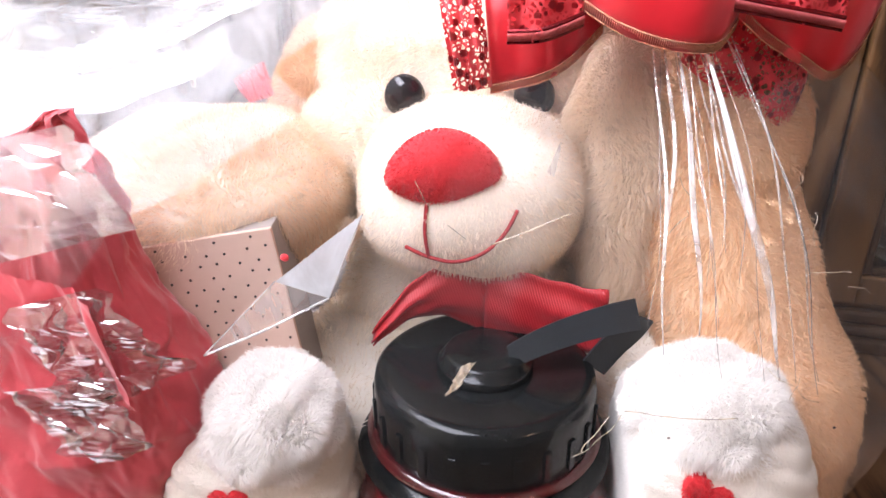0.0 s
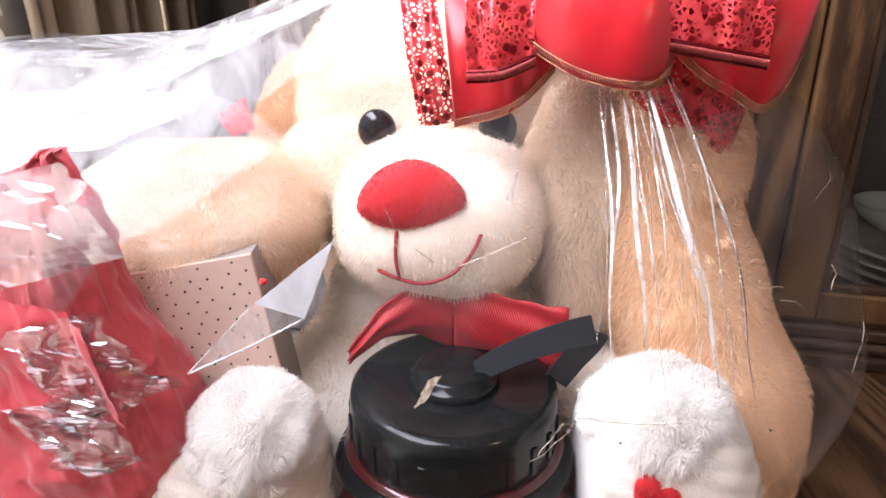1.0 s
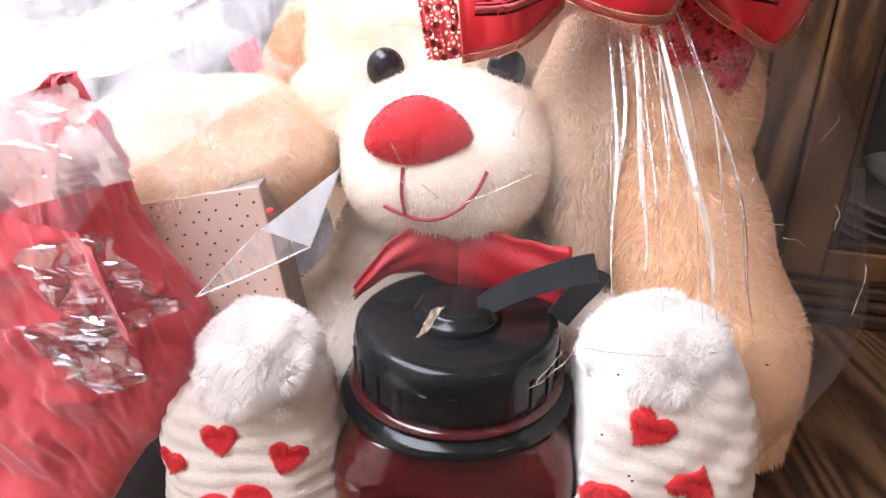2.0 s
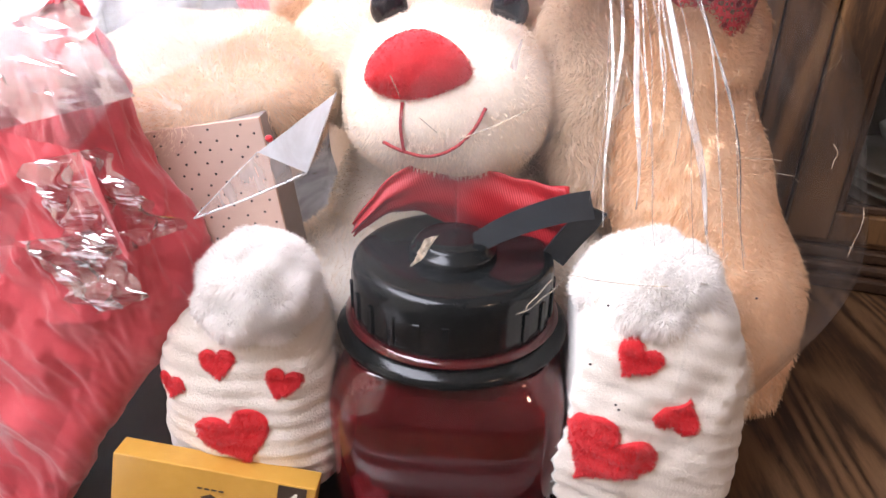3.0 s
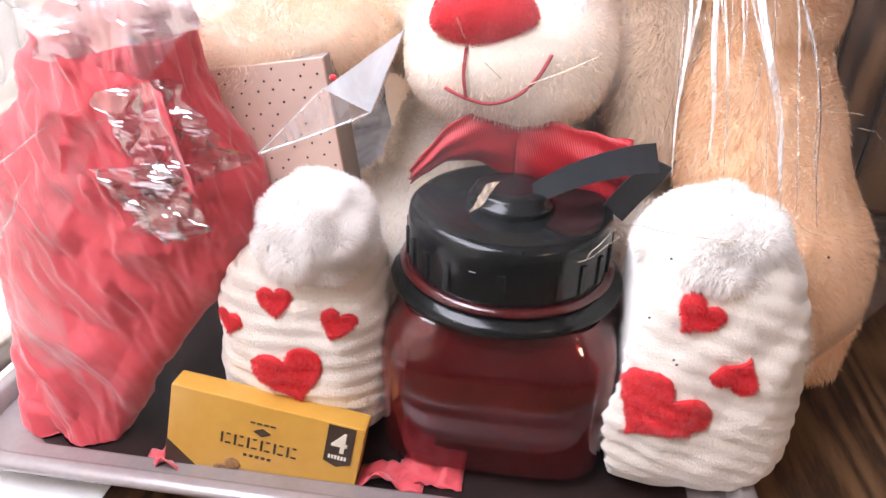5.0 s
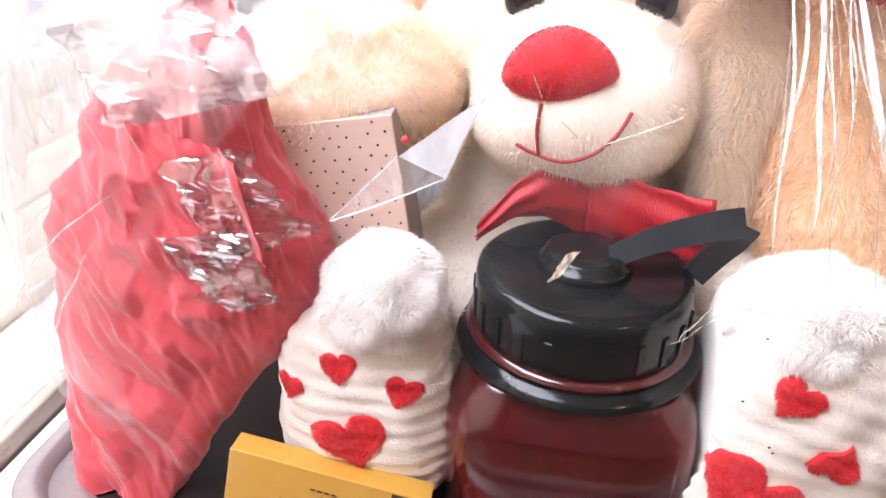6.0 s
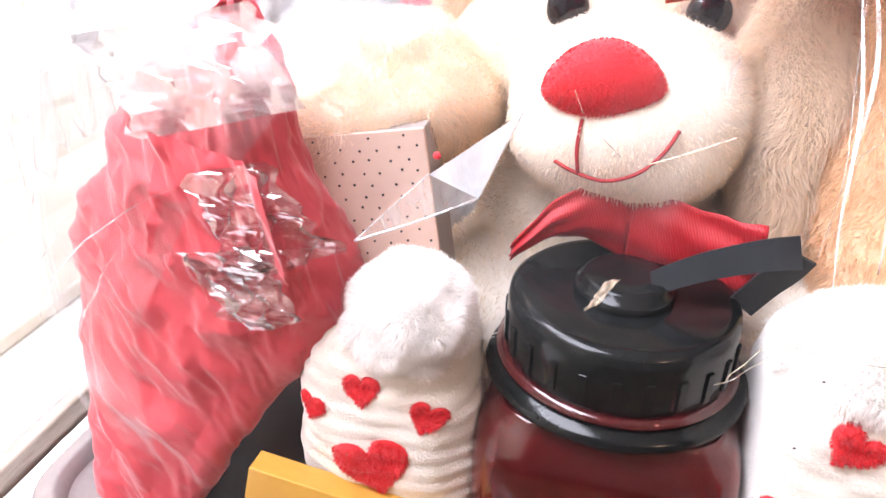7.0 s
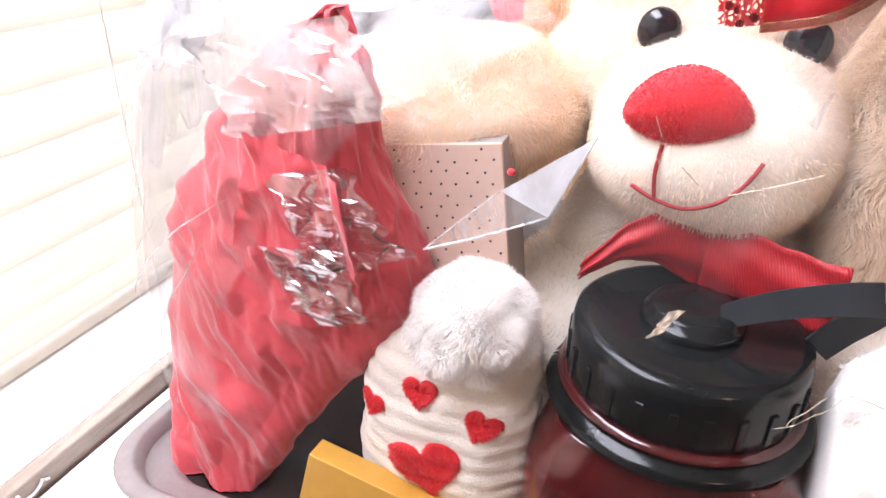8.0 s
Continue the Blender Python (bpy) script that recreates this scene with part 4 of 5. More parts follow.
for k in range(6):
    part("bar", flat([(0.0428 + k * 0.0021, -0.0235), (0.0443 + k * 0.0021, -0.0235), (0.0443 + k * 0.0021, -0.0262), (0.0428 + k * 0.0021, -0.0262)], 0.0004, -0.0010), CREAM_INK, choc, smooth=False)
for k in range(6):
    x = -0.028 + k * 0.0088
    part("bar", flat([(x, -0.0265), (x + 0.0014, -0.0265), (x + 0.0014, -0.0345), (x, -0.0345)]), BROWN_CARD, choc, smooth=False)
    part("bar", flat([(x + 0.0036, -0.0265), (x + 0.0062, -0.0265), (x + 0.0062, -0.0275), (x + 0.0036, -0.0275)]), BROWN_CARD, choc, smooth=False)
    part("bar", flat([(x + 0.0030, -0.0335), (x + 0.0066, -0.0335), (x + 0.0066, -0.0345), (x + 0.0030, -0.0345)]), BROWN_CARD, choc, smooth=False)
for k in range(5):
    part("bar", flat([(-0.012 + k * 0.004, -0.0395), (-0.0097 + k * 0.004, -0.0395), (-0.0097 + k * 0.004, -0.0412), (-0.012 + k * 0.004, -0.0412)]), BROWN_CARD, choc, smooth=False)
for k in range(4):
    part("bar", flat([(-0.010 + k * 0.0045, -0.0135), (-0.0068 + k * 0.0045, -0.0135), (-0.0068 + k * 0.0045, -0.0145), (-0.010 + k * 0.0045, -0.0145)]), BROWN_CARD, choc, smooth=False)
part("emblem", flat([(-0.0075, -0.0205), (-0.0015, -0.0175), (0.0045, -0.0205), (-0.0015, -0.0235)]), BROWN_CARD, choc, "dark diamond emblem", False)
for x, z, r in ((-0.024, -0.058, 0.008), (-0.011, -0.060, 0.009), (0.003, -0.058, 0.007), (-0.018, -0.0505, 0.006)):
    part("printed_sweet", on_box(ball((x, -0.0002, z), (r, 0.0012, r * 0.8), detail=3, lumps=0.0015, size=300)), CHOCOLATE, choc, "printed nut chocolate")

# ---- red tissue paper parcel ----
parcel = thing("tissue_parcel", (-0.25, 0.30, 0.006), "parcel wrapped in crumpled red tissue paper", "parcel")


def table_line(stations, z):
    for (z0, a), (z1, b) in zip(stations, stations[1:]):
        if z <= z1:
            return a + (b - a) * max(0, (z - z0) / (z1 - z0))
    return stations[-1][1]


LEFT = [(0.006, -0.314), (0.03, -0.327), (0.06, -0.333), (0.106, -0.331), (0.175, -0.317), (0.218, -0.305), (0.266, -0.280), (0.297, -0.254), (0.318, -0.228), (0.330, -0.204), (0.336, -0.188)]
RIGHT = [(0.006, -0.226), (0.025, -0.218), (0.068, -0.190), (0.118, -0.156), (0.142, -0.136), (0.165, -0.125), (0.190, -0.130), (0.221, -0.138), (0.250, -0.148), (0.275, -0.152), (0.308, -0.152), (0.325, -0.158), (0.336, -0.168)]
FRONT = [(0.006, 0.230), (0.05, 0.236), (0.10, 0.248), (0.16, 0.258), (0.24, 0.266), (0.30, 0.280), (0.336, 0.298)]
DEPTH = [(0.006, 0.028), (0.05, 0.040), (0.12, 0.048), (0.20, 0.048), (0.28, 0.036), (0.336, 0.006)]


def facets(u, v, n, m, amp, seed, wrap=False):
    """Flat triangular facets over a jittered lattice of n by m random heights."""
    x, y = u * n, v * m
    q = Vector((x * 0.55, y * 0.55, seed * 3.1))
    x, y = x + 0.95 * noise.noise(q), y + 0.95 * noise.noise(q + Vector((9, 4, 0))) + 0.35 * x
    i, j = math.floor(x), math.floor(y)
    s, t = x - i, y - j

    def h(a, b):
        a = a % n if wrap else a
        return noise.cell(Vector((a + 0.5 + seed * 31, b + 0.5, seed * 17 + 0.5))) - 0.5

    if (i * 7 + j * 13 + seed) % 2:
        r = h(i, j) + (h(i + 1, j) - h(i, j)) * s + (h(i + 1, j + 1) - h(i + 1, j)) * t if s > t else h(i, j) + (h(i + 1, j + 1) - h(i, j + 1)) * s + (h(i, j + 1) - h(i, j)) * t
    else:
        r = h(i, j) + (h(i + 1, j) - h(i, j)) * s + (h(i, j + 1) - h(i, j)) * t if s + t < 1 else h(i + 1, j + 1) + (h(i, j + 1) - h(i + 1, j + 1)) * (1 - s) + (h(i + 1, j) - h(i + 1, j + 1)) * (1 - t)
    return r * amp


def paper(p):
    """Tissue that was balled up and smoothed out: long flat facets at four sizes, with sharp creases between."""
    q = Vector((p.x, p.y, p.z))
    w = noise.noise(q * 9) * 0.02
    u, v = p.x + 0.6 * p.y + 0.30 * p.z + w + 3.0, p.z - 0.2 * p.x + w + 3.0
    low = min(1.0, max(0.45, (p.z - 0.02) / 0.16))
    return (facets(u, v, 20, 9, 0.0090, 1) + facets(u, v, 43, 22, 0.0070, 2) + low * facets(u, v, 85, 38, 0.0038, 3) + low * facets(u, v, 190, 90, 0.0026, 4)
            + 0.006 * abs(noise.noise(q * 20)) - 0.002)


def fold_flap(corners, seed):
    """A loose creased flap of tissue."""
    a, b, c, d = [Vector(q) for q in corners]
    nrm = (b - a).cross(d - a).normalized()
    bm = bmesh.new()
    g = []
    for i in range(61):
        row = []
        for j in range(49):
            u = i / 60
            v = j / 48
            p = a.lerp(b, u).lerp(d.lerp(c, u), v)
            p += nrm * paper(p + Vector((seed, 0, 0))) * 0.9
            row.append(bm.verts.new(p))
        g.append(row)
    for i in range(60):
        for j in range(48):
            bm.faces.new((g[i][j], g[i + 1][j], g[i + 1][j + 1]))
            bm.faces.new((g[i][j], g[i + 1][j + 1], g[i][j + 1]))
    return bm


def crumple(p, scale):
    """Sharp-creased relief, like paper that was balled up."""
    return abs(noise.noise(p * scale)) + 0.5 * abs(noise.noise(p * scale * 2.3 + Vector((7, 3, 1)))) + 0.22 * abs(noise.noise(p * scale * 5.1))


rng = random.Random(21)


def creased(u, v, wrap=False, seed=1):
    """Paper that was balled up: facets at four sizes."""
    return facets(u, v, 10, 4, 0.013, seed, False) + facets(u, v, 24, 10, 0.0058, seed + 1, False) + facets(u, v, 52, 24, 0.0026, seed + 2, wrap) + facets(u, v, 110, 52, 0.0011, seed + 3, wrap)


bm = bmesh.new()
rows = []
NZ, NC = 230, 380
for i in range(NZ + 1):
    row = []
    z = 0.006 + 0.330 * i / NZ
    xl, xr, d, yf = table_line(LEFT, z), table_line(RIGHT, z), table_line(DEPTH, z), table_line(FRONT, z)
    for j in range(NC):
        a = 2 * math.pi * j / NC
        c, s = math.cos(a), math.sin(a)
        p = Vector(((xl + xr) / 2 + (xr - xl) / 2 * math.copysign(abs(c) ** 0.85, c), yf + d + d * math.copysign(abs(s) ** 0.8, s), z))
        p += Vector((c * 0.7, s, 0.15)) * paper(p)
        p.z = max(p.z, 0.0085)
        row.append(bm.verts.new(p))
    rows.append(row)
for a, b in zip(rows, rows[1:]):
    for j in range(NC):
        bm.faces.new((a[j], a[(j + 1) % NC], b[(j + 1) % NC], b[j]))
bm.faces.new(rows[0][::-1])
bm.faces.new(rows[-1])
part("tissue", bm, RED_TISSUE, parcel, "crumpled red tissue paper")
part("tissue_flap", fold_flap([(-0.212, 0.262, 0.275), (-0.150, 0.260, 0.262), (-0.142, 0.253, 0.205), (-0.216, 0.252, 0.215)], 1), RED_TISSUE, parcel, "loose flap of red tissue")
# loose tissue scraps at the tray's front
scraps = thing("tissue_scrap", (-0.03, 0.25, 0.006), "torn scraps of red tissue paper in the tray", "paper")
for cx, cy, w, seed in ((-0.040, 0.250, 0.022, 1), (-0.19, 0.238, 0.018, 2), (-0.015, 0.257, 0.022, 3)):
    bm = bmesh.new()
    g = [[None] * 14 for _ in range(14)]
    for i in range(14):
        for j in range(14):
            x, y = (i / 13 - 0.5) * 2 * w, (j / 13 - 0.5) * 0.02
            p = Vector((cx + x, cy + y, 0))
            g[i][j] = bm.verts.new((p.x, p.y, 0.007 + 0.022 * crumple(p + Vector((seed, 0, 0)), 40) * (1 - abs(i / 6.5 - 1) ** 2 * 0.7)))
    for i in range(13):
        for j in range(13):
            bm.faces.new((g[i][j], g[i + 1][j], g[i + 1][j + 1], g[i][j + 1]))
    sc = part("scrap", bm, RED_TISSUE, scraps)
    sc.modifiers.new("thickness", "SOLIDIFY").thickness = 0.0006

bm = fold_flap([(-0.162, 0.500, 0.312), (-0.138, 0.500, 0.326), (-0.132, 0.498, 0.302), (-0.150, 0.498, 0.296)], 4)
back_scrap = thing("tissue_scrap", (-0.147, 0.50, 0.30), "small torn piece of red tissue behind the plush arm", "paper")
part("scrap", bm, RED_TISSUE, back_scrap)

# ---- clear film round the gift ----
NECK = Vector((0.100, 0.450, 0.455))
wrap = thing("film_wrap", (-0.03, 0.44, 0.02), "clear cellophane wrap gathered above the dog", "gift wrap")


def film_place(a, s):
    """A place on the wrap: a is the way round in degrees (-90 is the front), s runs from the tray to the neck."""
    c, q = math.cos(radians(a)), math.sin(radians(a))
    k = (abs(c / 0.252) ** 3.2 + abs(q / 0.213) ** 3.2) ** (-1 / 3.2)
    base = Vector((TX + k * c, TY + k * q, 0.0285))
    wl, wr, wf, wb = max(0.0, -c) ** 2, max(0.0, c) ** 2, max(0.0, -q) ** 2, max(0.0, q) ** 2

    def blend(l, r, f, b):
        return wl * l + wr * r + wf * f + wb * b

    mid = Vector((TX + k * c * (1 + 0.15 * wl + 0.46 * wr), TY + k * q, 0.15))
    corner = mid.lerp(NECK, blend(0.05, 0.05, 0.22, 0.06))
    corner.z = blend(0.352, 0.25, 0.222, 0.34)
    sh = mid.lerp(NECK, blend(0.42, 0.22, 0.44, 0.42))
    sh.z = blend(0.366, 0.325, 0.29, 0.35) + 0.11 * wb ** 3
    up = sh.lerp(NECK, 0.6) + Vector((0, 0, 0.02 * wb))
    pts = [base, mid, corner, sh, up, NECK]
    f = s * 5
    i = min(int(f), 4)
    t = f - i
    p0, p1, p2, p3 = pts[max(i - 1, 0)], pts[i], pts[i + 1], pts[min(i + 2, 5)]
    p = 0.5 * ((2 * p1) + (p2 - p0) * t + (2 * p0 - 5 * p1 + 4 * p2 - p3) * t * t + (3 * p1 - p0 - 3 * p2 + p3) * t ** 3)
    out = Vector((c, q, 0.25 + 0.5 * s)).normalized()
    return p, out


bm = bmesh.new()
NA, NS = 300, 90
rows = []
for j in range(NS + 1):
    s = j / NS * 0.985
    row = []
    for i in range(NA):
        a = 360 * i / NA
        p, out = film_place(a, s)
        pleat = math.sin(radians(a) * 34 + 2.2 * math.sin(radians(a) * 7)) * 0.0045 * s ** 1.5 * (1 - s * 0.75) * (0.15 if 220 < a < 290 else 1.0)
        wrinkle = 0.009 * (crumple(Vector((p.x, p.y, p.z * 0.5)), 9) - 0.45) * min(1, s * 4) * (1 - s) * (0.4 if 225 < a < 300 else 1.0)
        row.append(bm.verts.new(p + out * (pleat + wrinkle)))
    rows.append(row)
for a, b in zip(rows, rows[1:]):
    for i in range(NA):
        bm.faces.new((a[i], a[(i + 1) % NA], b[(i + 1) % NA], b[i]))
part("film", bm, FILM, wrap, "thin clear crinkled film")

# overlapping double layers at the window side and back
def layer(a0, a1, s0, s1, lift0, mat, label, ragged=0.02):
    bm = bmesh.new()
    rows = []
    for j in range(71):
        row = []
        for i in range(101):
            u = i / 100
            s = s0 + (s1 - s0) * j / 70 + ragged * noise.noise(Vector((u * 9, j * 0.1, a0)))
            p, out = film_place(a0 + (a1 - a0 + 90 * ragged * noise.noise(Vector((j * 0.09, a1, 0)))) * u, max(0.0, min(s, 0.97)))
            lift = lift0 + 0.22 * creased(u * 0.6, j / 70, False, int(abs(a0)) % 7) * (1 - s)
            row.append(bm.verts.new(p + out * lift))
        rows.append(row)
    for a, b in zip(rows, rows[1:]):
        for i in range(100):
            bm.faces.new((a[i], a[i + 1], b[i + 1], b[i]))
    return part("film_overlap", bm, mat, wrap, label)


layer(88, 172, 0.03, 0.90, 0.006, FILM_HAZE_GLARE, "overlapping layers of film, window glare painted milky")
layer(172, 235, 0.10, 0.64, 0.008, FILM_VEIL, "second crinkled layer of film")
layer(160, 226, 0.10, 0.70, 0.013, FILM_VEIL, "third crinkled layer of film")

# layers added to whiten the tissue's top like glare from the window
layer(176, 214, 0.26, 0.46, 0.012, FILM_MILK_GLARE, "layer of film over the tissue, window glare painted milky", 0.03)
layer(190, 219, 0.37, 0.62, 0.010, FILM_MILK_GLARE, "folded layer of film, window glare painted milky", 0.02)
layer(186, 211, 0.44, 0.74, 0.016, FILM_MILK_GLARE, "folded layer of film, window glare painted milky", 0.02)
layer(314, 354, 0.05, 0.66, 0.006, FILM_THIN, "doubled film with soft folds")

# short creases over the front of the film, lamp glints painted in warm tint
rng = random.Random(31)
bits = []
for k in range(16):
    a, s = rng.uniform(302, 340), rng.uniform(0.30, 0.62)
    if 246 < a < 290 and s > 0.36:
        s -= 0.2
    turn, step = rng.uniform(-1.6, 1.6), rng.uniform(0.003, 0.014)
    line = []
    for i in range(5):
        p, out = film_place(a, s)
        line.append(p + out * (0.0028 + 0.0012 * math.sin(i * 1.3)))
        a += turn + rng.uniform(-0.5, 0.5)
        s -= step * rng.uniform(0.6, 1.2)
    bits.append(tube(bezier(line, 12), rng.uniform(0.00014, 0.00028), 6))
part("film_crease_glints", joined(*bits), FILM_GLINT, wrap, "creases in the film, lamp glints painted warm", kind="stuff")

# folds where the film leans on the tissue parcel, painted white as window glints
rng = random.Random(17)
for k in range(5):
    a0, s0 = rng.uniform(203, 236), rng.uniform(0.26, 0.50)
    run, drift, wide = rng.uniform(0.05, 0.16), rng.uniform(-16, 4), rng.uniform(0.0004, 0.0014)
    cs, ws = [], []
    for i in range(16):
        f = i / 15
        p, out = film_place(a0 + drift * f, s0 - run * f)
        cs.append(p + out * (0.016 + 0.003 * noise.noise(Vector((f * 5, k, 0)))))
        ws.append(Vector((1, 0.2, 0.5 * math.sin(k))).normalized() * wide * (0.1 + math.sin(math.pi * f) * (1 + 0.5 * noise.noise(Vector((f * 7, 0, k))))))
    part("fold", band(cs, ws, 0.00012), FILM_STREAK_GLINT if k % 2 else FILM_FOLD_GLINT, wrap)

# sharp pleats fanning down from the neck, window reflections painted in milky white
rng = random.Random(9)
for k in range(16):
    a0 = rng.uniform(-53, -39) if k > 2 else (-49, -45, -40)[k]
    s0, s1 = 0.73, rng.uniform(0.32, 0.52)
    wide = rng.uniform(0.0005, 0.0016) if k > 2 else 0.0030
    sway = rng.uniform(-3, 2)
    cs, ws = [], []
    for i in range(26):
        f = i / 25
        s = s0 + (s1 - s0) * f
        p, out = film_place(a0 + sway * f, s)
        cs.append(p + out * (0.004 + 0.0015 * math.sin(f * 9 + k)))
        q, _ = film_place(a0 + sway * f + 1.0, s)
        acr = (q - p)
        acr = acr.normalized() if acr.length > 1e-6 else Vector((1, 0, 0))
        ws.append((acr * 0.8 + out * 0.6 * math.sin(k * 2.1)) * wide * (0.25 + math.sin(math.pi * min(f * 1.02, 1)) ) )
    part("pleat", band(cs, ws, 0.00012), FILM_FOLD_GLINT if k > 2 else FILM_STREAK_GLINT, wrap)


def sheet(corners, n, relief, scale, seed, mat, name, label, ragged=0.016, crease=0.30, smooth=True):
    """A crumpled four-cornered piece of film."""
    a, b, c, d = [Vector(q) for q in corners]
    nrm = (b - a).cross(d - a).normalized()
    bm = bmesh.new()
    g = []
    for i in range(n + 1):
        row = []
        for j in range(n + 1):
            u, v = i / n, j / n
            p = a.lerp(b, u).lerp(d.lerp(c, u), v)
            e = ragged * noise.noise(Vector((u * 6, v * 6, seed)))
            p = p + nrm * (relief * (crumple(p + Vector((seed, 0, 0)), scale) - 0.4) + crease * creased(u * 0.5, v * 0.9, False, seed)) + (b - a).normalized() * e * 0.6
            row.append(bm.verts.new(p))
        g.append(row)
    for i in range(n):
        for j in range(n):
            bm.faces.new((g[i][j], g[i + 1][j], g[i + 1][j + 1], g[i][j + 1]))
    return part(name, bm, mat, wrap, label, smooth)


for corners, n, seed in (([(-0.186, 0.246, 0.262), (-0.150, 0.250, 0.270), (-0.114, 0.254, 0.225), (-0.170, 0.243, 0.205)], 24, 2), ([(-0.196, 0.240, 0.222), (-0.160, 0.243, 0.226), (-0.134, 0.246, 0.190), (-0.166, 0.240, 0.178)], 20, 5)):
    sheet(corners, n, 0.010, 16, seed, FILM_CRUMPLE, "crumpled_film", "crumpled shiny film over the tissue", 0.020, 0.12, False)
for corners, n, seed in (([(-0.245, 0.262, 0.318), (-0.160, 0.272, 0.336), (-0.132, 0.266, 0.292), (-0.215, 0.256, 0.272)], 13, 8),):
    sheet(corners, n, 0.009, 16, seed, FILM_GLARE, "crumpled_film", "shiny creased film catching the daylight", 0.020, 0.12, False)
# a stiff corner of the film, folded into a clear blade and a pale triangle
TIP, BEND, INNER, END = (-0.1123, 0.2619, 0.2280), (-0.0560, 0.2860, 0.2470), (-0.0775, 0.2730, 0.2625), (-0.0370, 0.2850, 0.2920)
sheet([TIP, BEND, BEND, INNER], 10, 0.0012, 30, 7, FILM_MILK_GLARE, "film_blade", "clear folded corner of the film", 0.0, 0)
sheet([INNER, BEND, END, (-0.0600, 0.2790, 0.2750)], 12, 0.0012, 25, 9, FILM_FLAP, "film_flap", "pale stiff fold of the film", 0.0, 0)
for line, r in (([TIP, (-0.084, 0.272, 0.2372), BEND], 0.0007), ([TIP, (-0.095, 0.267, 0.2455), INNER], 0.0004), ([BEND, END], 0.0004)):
    part("film_edge", tube(bezier(line, 14), r), FILM_STREAK_GLINT, wrap)
# a thin fold before the face, creases over muzzle and lid, with painted glints
sheet([(0.0575, 0.337, 0.312), (0.0585, 0.337, 0.312), (0.0555, 0.336, 0.2935), (0.0515, 0.336, 0.2965)], 8, 0.0008, 40, 3, FILM_STREAK_GLINT, "film_fold_glint", "narrow fold of the film, glint painted pale", 0.0, 0)
for line, r in (([(0.066, 0.342, 0.271), (0.045, 0.346, 0.259), (0.024, 0.348, 0.249)], 0.0004), ([(0.000, 0.340, 0.264), (0.010, 0.344, 0.254)], 0.0003), ([(-0.018, 0.344, 0.288), (-0.012, 0.342, 0.276)], 0.0003)):
    part("film_crease_glint", tube(bezier(line, 12), r), FILM_GLINT, wrap)

# scrap of film tinted orange in place of a lamp reflection
sheet([(0.001, 0.276, 0.1965), (0.007, 0.277, 0.2005), (0.0165, 0.281, 0.2150), (0.009, 0.280, 0.2130)], 9, 0.004, 90, 6, FILM_GLINT, "film_fold_glint", "small crumple of film over the lid, lamp glint painted warm", 0.004, 0.1, False)

# ---- big red bow ----
bow = thing("gift_bow", (0.10, 0.40, 0.40), "large red bow of satin and sequin net ribbon", "bow")




def ribbon(low, height, lean, depth, bulge, mat, edge, label, closed=True):
    """A ribbon loop standing on edge: its front runs along the low line, turns and comes back behind; edge says how the low edge is bound."""
    front = bezier(low, 44)
    line = front + [q + Vector((0.0, depth * math.sin(math.pi * (i + 0.5) / 44) ** 0.5, 0.012)) for i, q in enumerate(reversed(front))] if closed else front
    n, m = len(line), 9
    bm = bmesh.new()
    grid = []
    for i, q in enumerate(line):
        row = []
        for j in range(m):
            v = j / (m - 1)
            w = noise.noise(Vector((i * 0.12, v * 1.2, low[0][0] * 50)))
            row.append(bm.verts.new(q + Vector((lean * v * height + 0.002 * w, -bulge * math.sin(math.pi * v * 0.8) + 0.35 * height * v * v + 0.004 * w, height * v))))
        grid.append(row)
    for g, h in zip(grid, grid[1:]):
        for j in range(m - 1):
            bm.faces.new((g[j], h[j], h[j + 1], g[j + 1]))
    lp = part("loop", bm, mat, bow, label)
    lp.modifiers.new("thickness", "SOLIDIFY").thickness = 0.0007
    near = bezier(low, 100)
    up = Vector((lean, -bulge * 40, 1.0)).normalized()
    out = Vector((0, -0.0009, 0))
    if edge == "stitched":
        bits = [tube([q + out for q in near], 0.0005, 5), tube([q + out + up * 0.0050 for q in near], 0.0004, 5)]
        bits += [tube([q + out, q + out + up * 0.0050], 0.00028, 4) for q in near]
        part("trim", joined(*bits), GOLD_TRIM, lp, "gold stitched wire edge")
    elif edge == "woven":
        part("trim", band([q + out + up * 0.0035 for q in near], [up * 0.0075 for q in near], 0.0008), SEQUIN, lp, "dark glittering woven edge")
        part("stitching", joined(*[tube([q + out * 2.4 + up * 0.0012, q + out * 2.4 + up * 0.0052], 0.0002, 4) for q in near]), SEQUIN_PALE, lp, "pale red stitches")


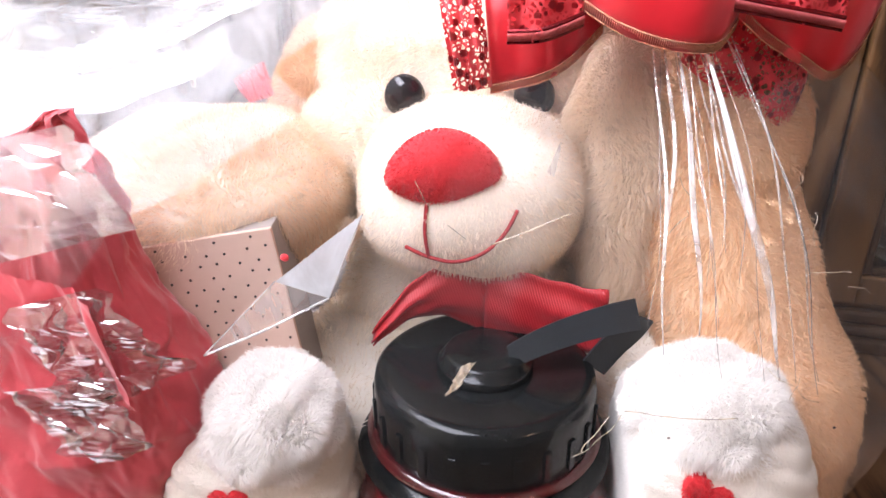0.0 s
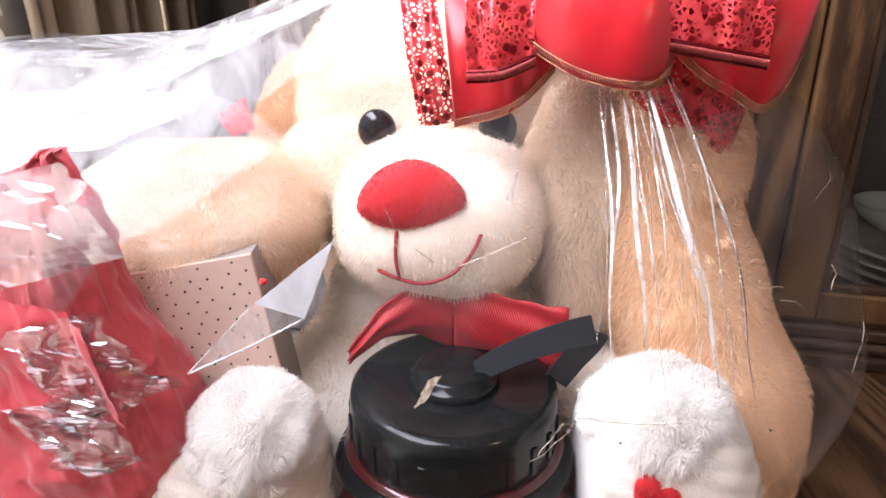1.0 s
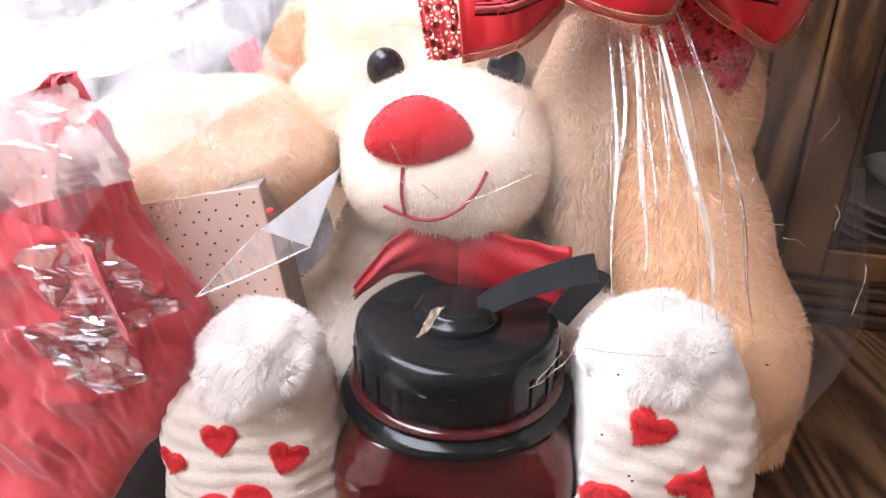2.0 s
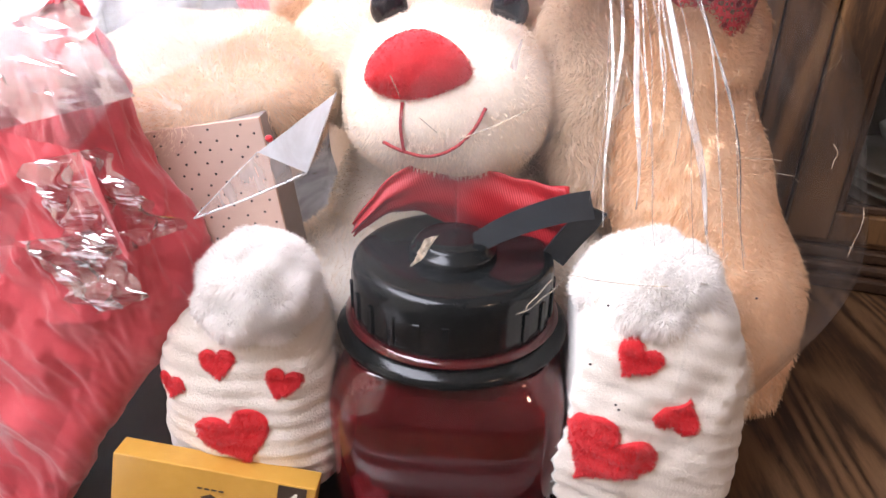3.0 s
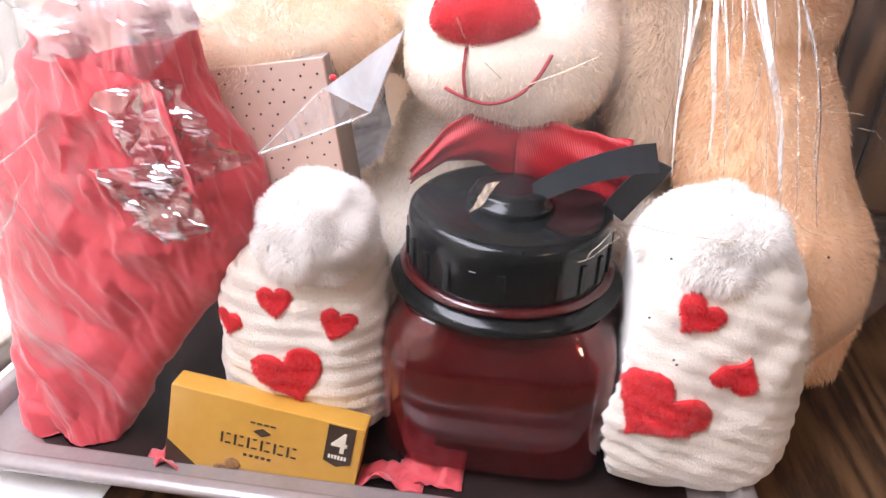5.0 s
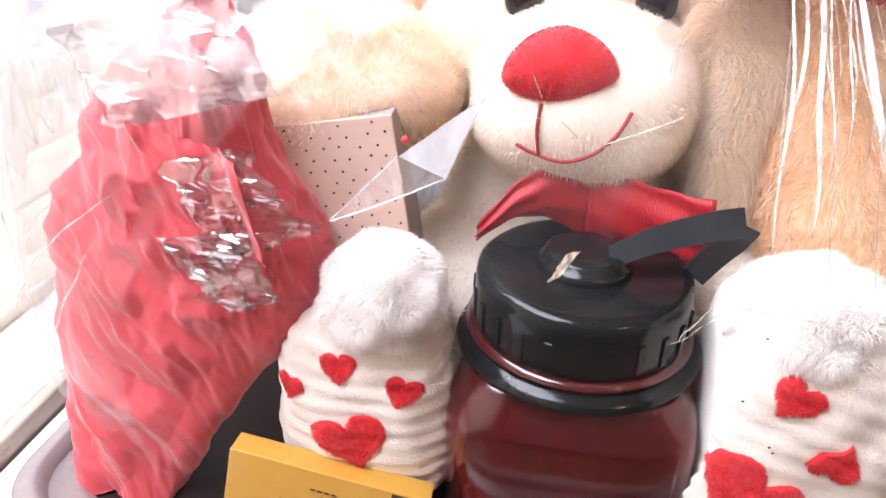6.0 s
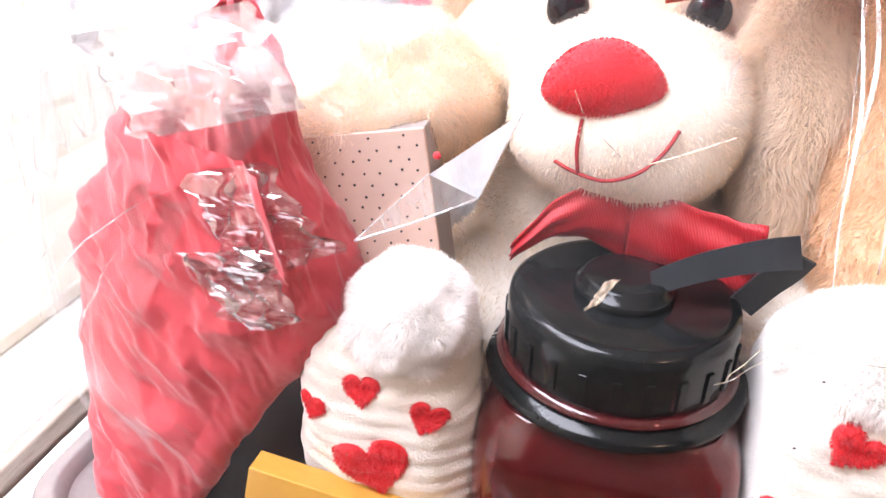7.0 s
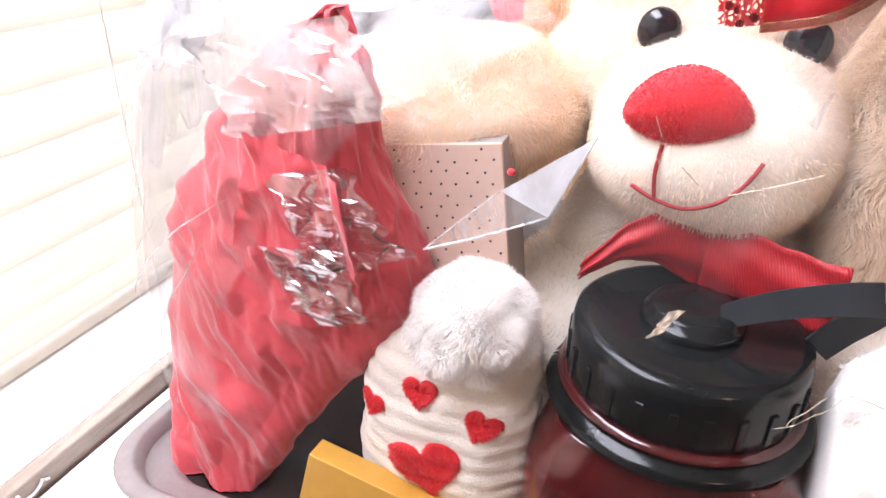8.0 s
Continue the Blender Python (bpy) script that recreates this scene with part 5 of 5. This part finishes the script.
SATIN_LABEL, NET_LABEL = "red satin ribbon loop", "red sequin net ribbon loop"
ribbon([(0.0020, 0.372, 0.331), (0.012, 0.370, 0.331), (0.0225, 0.372, 0.333)], 0.075, -0.16, 0.02, 0.004, NET, "", "hanging end of red sequin net ribbon", False)
ribbon([(0.0225, 0.385, 0.327), (0.049, 0.380, 0.334), (0.065, 0.377, 0.344), (0.081, 0.378, 0.361)], 0.080, -0.08, 0.030, 0.008, SATIN, "stitched", SATIN_LABEL)
ribbon([(0.0295, 0.357, 0.358), (0.048, 0.352, 0.360), (0.067, 0.355, 0.367)], 0.060, 0.0, 0.022, 0.005, NET, "woven", NET_LABEL)
ribbon([(0.064, 0.356, 0.376), (0.081, 0.346, 0.366), (0.101, 0.340, 0.359), (0.120, 0.341, 0.356), (0.132, 0.346, 0.357), (0.142, 0.356, 0.366)], 0.075, 0.05, 0.040, 0.010, SATIN, "stitched", SATIN_LABEL)
ribbon([(0.132, 0.405, 0.342), (0.152, 0.398, 0.326), (0.174, 0.395, 0.312), (0.196, 0.400, 0.306), (0.206, 0.410, 0.322)], 0.070, 0.08, 0.030, 0.008, NET, "", NET_LABEL)
ribbon([(0.146, 0.372, 0.372), (0.162, 0.368, 0.358), (0.181, 0.366, 0.347), (0.199, 0.370, 0.338), (0.214, 0.378, 0.347), (0.226, 0.388, 0.368)], 0.080, 0.12, 0.040, 0.008, SATIN, "stitched", SATIN_LABEL)
ribbon([(0.131, 0.348, 0.376), (0.160, 0.342, 0.371), (0.188, 0.345, 0.366)], 0.060, 0.03, 0.022, 0.005, NET, "woven", NET_LABEL)
ribbon([(0.060, 0.430, 0.375), (0.110, 0.455, 0.370), (0.165, 0.435, 0.372)], 0.070, 0.0, 0.030, -0.004, SATIN, "stitched", SATIN_LABEL)
part("knot", ball((0.112, 0.420, 0.412), (0.024, 0.024, 0.03), lumps=0.004, size=50), SATIN, bow)

# dark specks caught on the film
specks = []
for x, y, z in ((0.110, 0.262, 0.187), (0.118, 0.236, 0.138), (0.1165, 0.238, 0.1395), (0.186, 0.262, 0.196), (0.102, 0.248, 0.158)):
    specks.append(ball((x, y, z), (0.0009, 0.0005, 0.0008), detail=1))
part("specks", joined(*specks), DOT_INK, wrap, "tiny dark specks on the film", kind="stuff")
